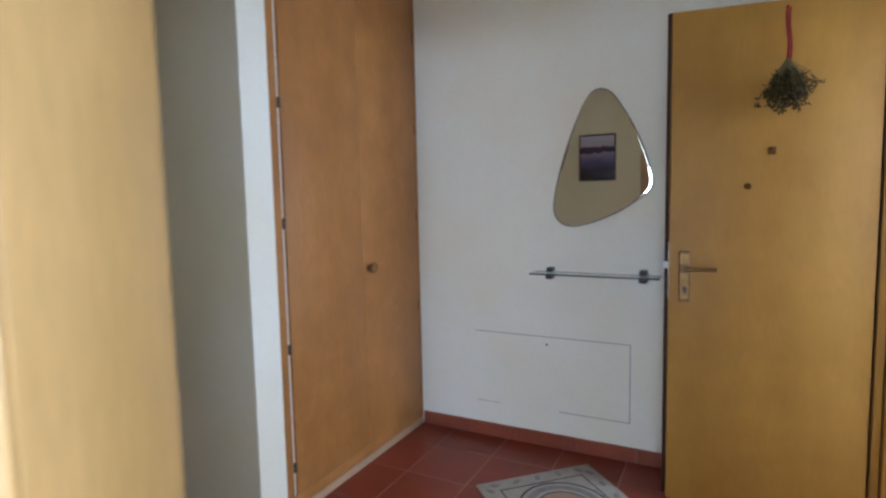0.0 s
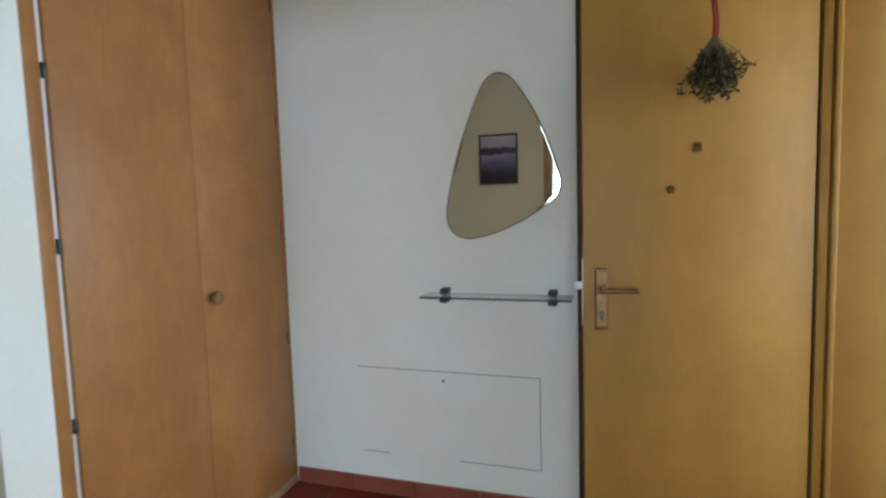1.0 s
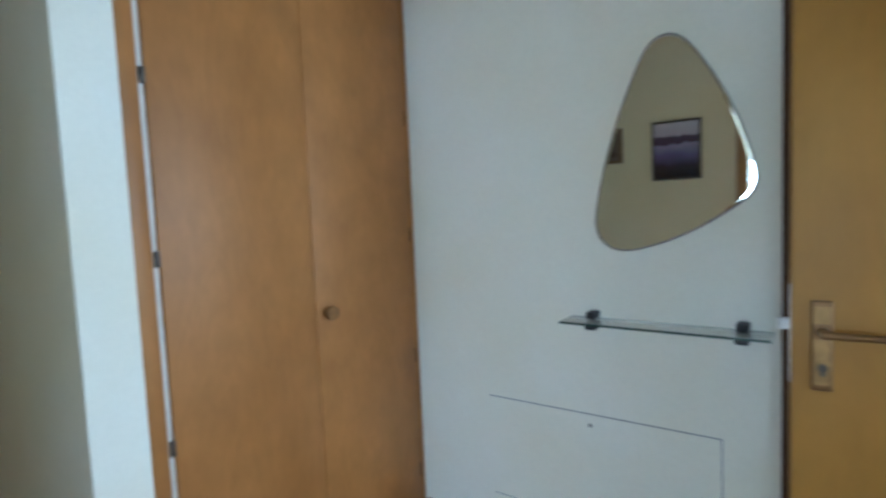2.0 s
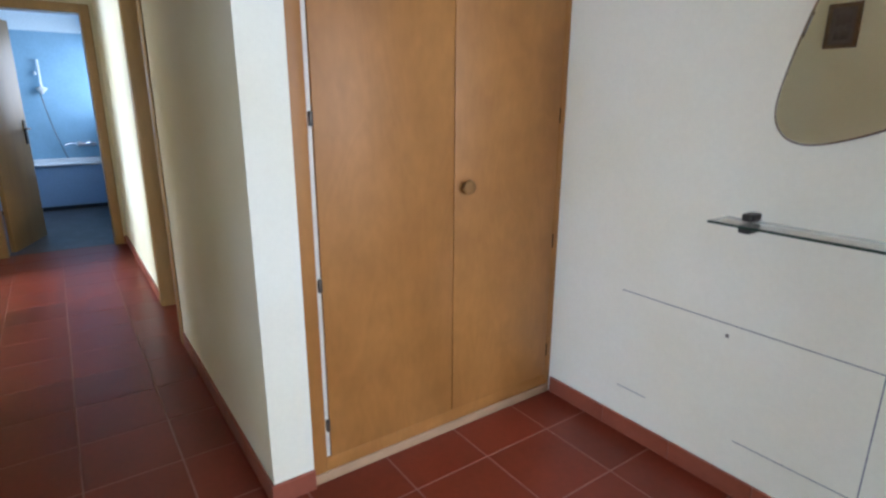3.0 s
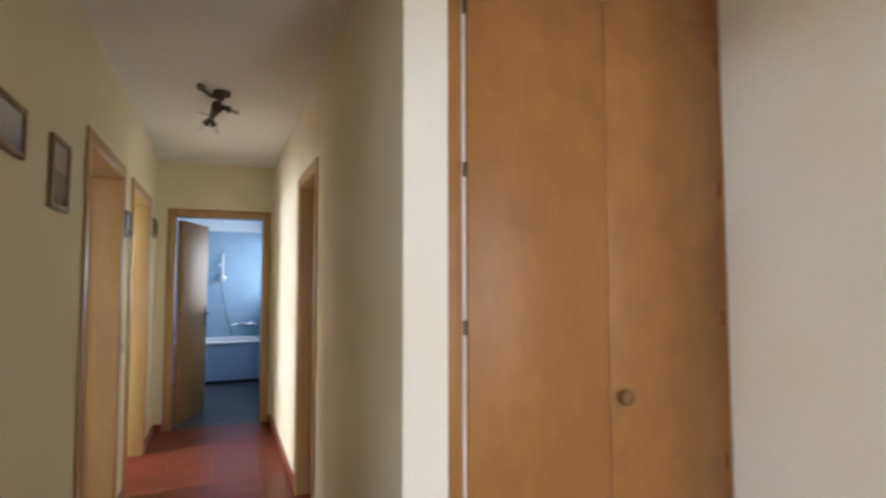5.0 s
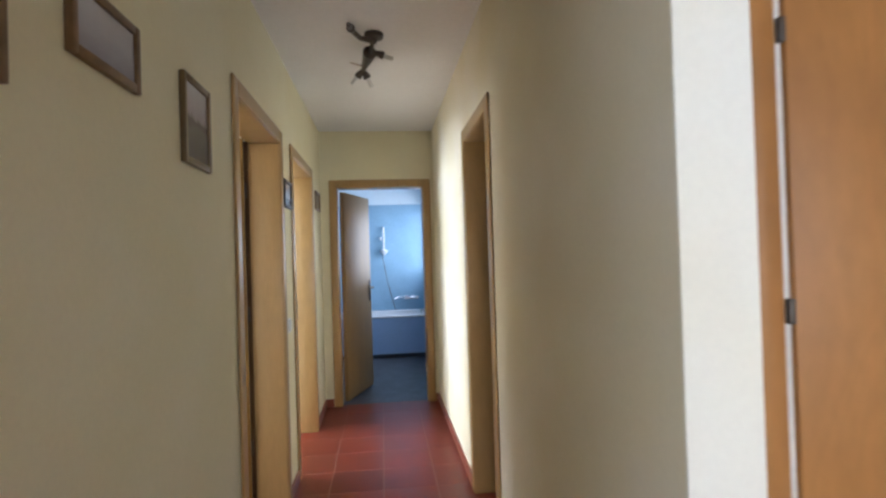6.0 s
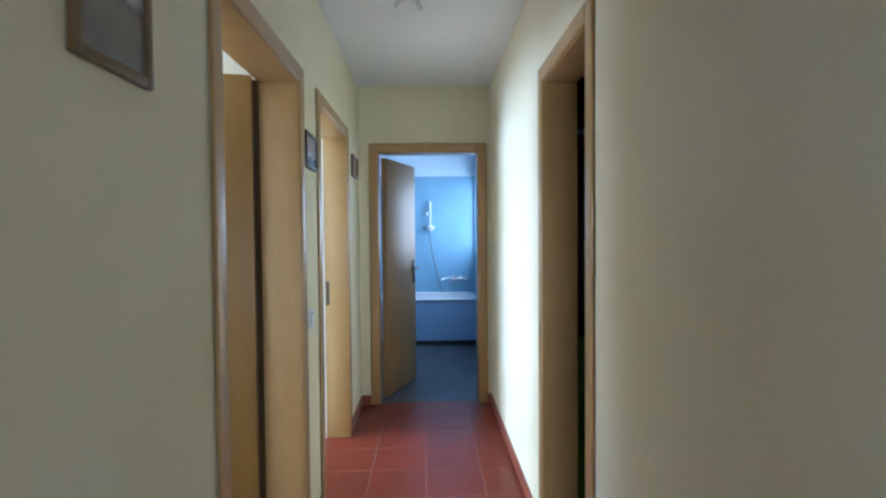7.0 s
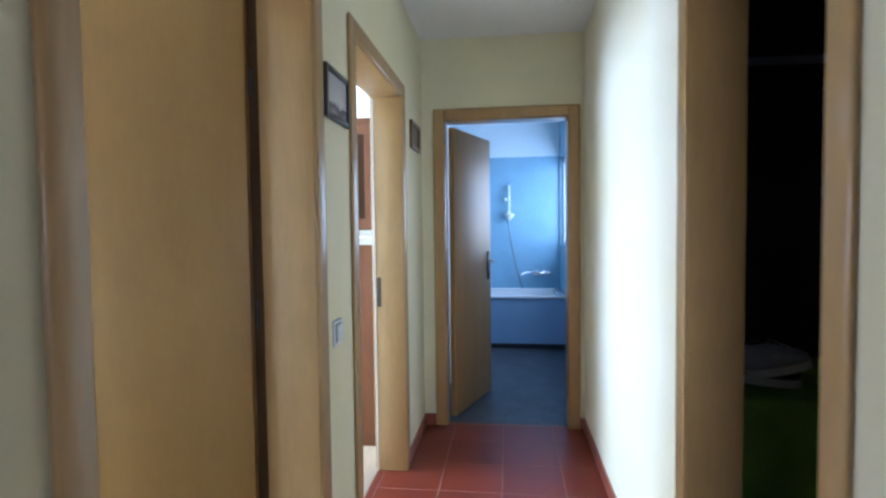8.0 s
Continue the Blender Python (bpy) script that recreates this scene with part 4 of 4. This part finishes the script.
# ---------------------------------------------------------------- door mat
def mat():
    c = Vector((-0.40, 2.415, 0))
    t = thing("door_mat", c, "square cream woven mat with grey leaf pattern and black lines", "mat", turn=45)
    h = 0.30
    part("cloth", box(bmesh.new(), -h, h, -h, h, 0.0, 0.008, bevel=0.003), MATCREAM, t, local=True)
    for k, zz in ((0.215, 0.0092), ):
        for x0, x1, y0, y1 in ((-k, k, k - 0.006, k), (-k, k, -k, -k + 0.006), (-k, -k + 0.006, -k + 0.006, k - 0.006), (k - 0.006, k, -k + 0.006, k - 0.006)):
            part("woven_line", box(bmesh.new(), x0, x1, y0, y1, 0.006, zz), MATBLACK, t, local=True)
    for r, w, m in ((0.20, 0.008, MATBLACK), (0.17, 0.03, MATGREY), (0.12, 0.006, MATBLACK)):
        bm = bmesh.new()
        n = 48
        ring = [[bm.verts.new((rr * math.cos(2 * math.pi * i / n), rr * math.sin(2 * math.pi * i / n), 0.0096)) for i in range(n)] for rr in (r, r - w)]
        for i in range(n):
            bm.faces.new((ring[0][i], ring[0][(i + 1) % n], ring[1][(i + 1) % n], ring[1][i]))
        ext = bmesh.ops.extrude_face_region(bm, geom=bm.faces[:])
        for v in ext["geom"]:
            if isinstance(v, bmesh.types.BMVert):
                v.co.z -= 0.003
        part("woven_ring", bm, m, t, local=True)
    bm = turned(bmesh.new(), [(0.11, 0.006), (0.11, 0.0094), (0.0, 0.0095)], seg=32)
    part("medallion", bm, MATTAN, t, local=True)
    for i in range(5):
        for s in (-1, 1):
            for swap in (False, True):
                a = -0.22 + 0.11 * i
                p = (a, s * 0.258) if not swap else (s * 0.258, a)
                bm = turned(bmesh.new(), [(0.024, 0.006), (0.024, 0.0088), (0.0, 0.009)], pose(*p, 0, 0, 0, 30 * i) @ Matrix.Diagonal((1, 0.55, 1, 1)), seg=12)
                part("leaf_motif", bm, MATGREY, t, local=True)


MATCREAM = surf("cream_weave", (0.38, 0.34, 0.29), 0.9, 0.15, 20, (1, 1, 1), 300, 0.15, 0.4)
MATGREY = surf("grey_weave", (0.24, 0.22, 0.20), 0.9, 0.2, 30, (1, 1, 1), 300, 0.15, 0.4)
MATBLACK = surf("black_weave", (0.03, 0.03, 0.035), 0.9, 0.2, 30)
MATTAN = surf("tan_weave", (0.38, 0.25, 0.15), 0.9, 0.2, 30, (1, 1, 1), 300, 0.15, 0.4)
mat()


# ---------------------------------------------------------------- skirting and floor tiles
MESHES = {}


def slab(w, d, h, material, bevel=0.0025):
    """A shared mesh for a tile of that size, origin at its lower corner."""
    key = (round(w, 3), round(d, 3), round(h, 3), material.name)
    if key not in MESHES:
        b = min(bevel, w / 3, d / 3)
        bm = bmesh.new()
        lo = [bm.verts.new(p) for p in ((0, 0, 0), (w, 0, 0), (w, d, 0), (0, d, 0))]
        up = [bm.verts.new(p) for p in ((0, 0, h - b), (w, 0, h - b), (w, d, h - b), (0, d, h - b))]
        to = [bm.verts.new(p) for p in ((b, b, h), (w - b, b, h), (w - b, d - b, h), (b, d - b, h))]
        for a, c in ((lo, up), (up, to)):
            for i in range(4):
                bm.faces.new((a[i], a[(i + 1) % 4], c[(i + 1) % 4], c[i]))
        bm.faces.new(to)
        MESHES[key] = mesh_of("tile", bm, material)
    return MESHES[key]


def piece(name, me, parent, m):
    ob = new(name, me)
    ob.parent = parent
    ob.matrix_basis = m
    return ob


def skirting(x0, y0, x1, y1, out, parent, h=0.075, th=0.011):
    """Skirting tiles from one floor point to another; out: the way that the wall faces."""
    ln = math.hypot(x1 - x0, y1 - y0)
    ux, uy = (x1 - x0) / ln, (y1 - y0) / ln
    n = max(1, round(ln / 0.322))
    w = ln / n
    for i in range(n):
        a = slab(w - 0.0015, h, th, SKIRT, 0.0025)
        ax, ay, az = Vector((ux, uy, 0)), Vector((0, 0, 1)), Vector((*out, 0))
        o = Vector((x0 + ux * i * w, y0 + uy * i * w, 0.0))
        if ax.cross(ay).dot(az) < 0:
            o, ax = o + ax * (w - 0.0015), -ax
        piece("skirting_tile", a, parent, Matrix(((ax.x, ay.x, az.x, o.x), (ax.y, ay.y, az.y, o.y), (ax.z, ay.z, az.z, o.z), (0, 0, 0, 1))))


BASE = tagged(new("baseboard"), "red terracotta skirting tiles along the walls", "baseboard", kind="structure")
skirting(-1.405, YM, -0.01 + 0.75, YM, (0, -1), BASE)
skirting(-2.905, YR, -1.404, YR, (0, -1), BASE)
skirting(XE, YR, -3.70, YR, (0, -1), BASE)
skirting(-1.404, YR - 0.011, -1.404, 1.803, (1, 0), BASE)
skirting(XE, 0.621, XE, 0.688, (1, 0), BASE)
skirting(XE, 1.632, XE, 1.648, (1, 0), BASE)
skirting(XE, YL, -5.007, YL, (0, 1), BASE)
skirting(-3.973, YL, -3.688, YL, (0, 1), BASE)
skirting(-2.673, YL, -0.477, YL, (0, 1), BASE)
skirting(0.577, YL, XH, YL, (0, 1), BASE)
skirting(XH, YL + 0.011, XH, 1.92, (-1, 0), BASE)

PX, PY, X0, Y0 = 0.322, 0.3185, -0.55, 1.133
for i in range(-16, 6):
    for j in range(-3, 6):
        a0, a1 = X0 + PX * i, X0 + PX * (i + 1)
        b0, b1 = Y0 + PY * j, Y0 + PY * (j + 1)
        a0, a1, b0, b1 = max(a0, XE - 0.02), min(a1, XH + 0.24), max(b0, YL0 + 0.005), min(b1, YM)
        if a1 - a0 < 0.03 or b1 - b0 < 0.03:
            continue
        if (a1 + a0) / 2 < XW - 0.1 and b1 > 1.80:
            b1 = 1.79
            if b1 - b0 < 0.03:
                continue
        piece("floor_tile", slab(a1 - a0 - 0.0044, b1 - b0 - 0.0044, 0.012, TERRA, 0.002), FLOOR, Matrix.Translation((a0 + 0.0022, b0 + 0.0022, -0.0125)))
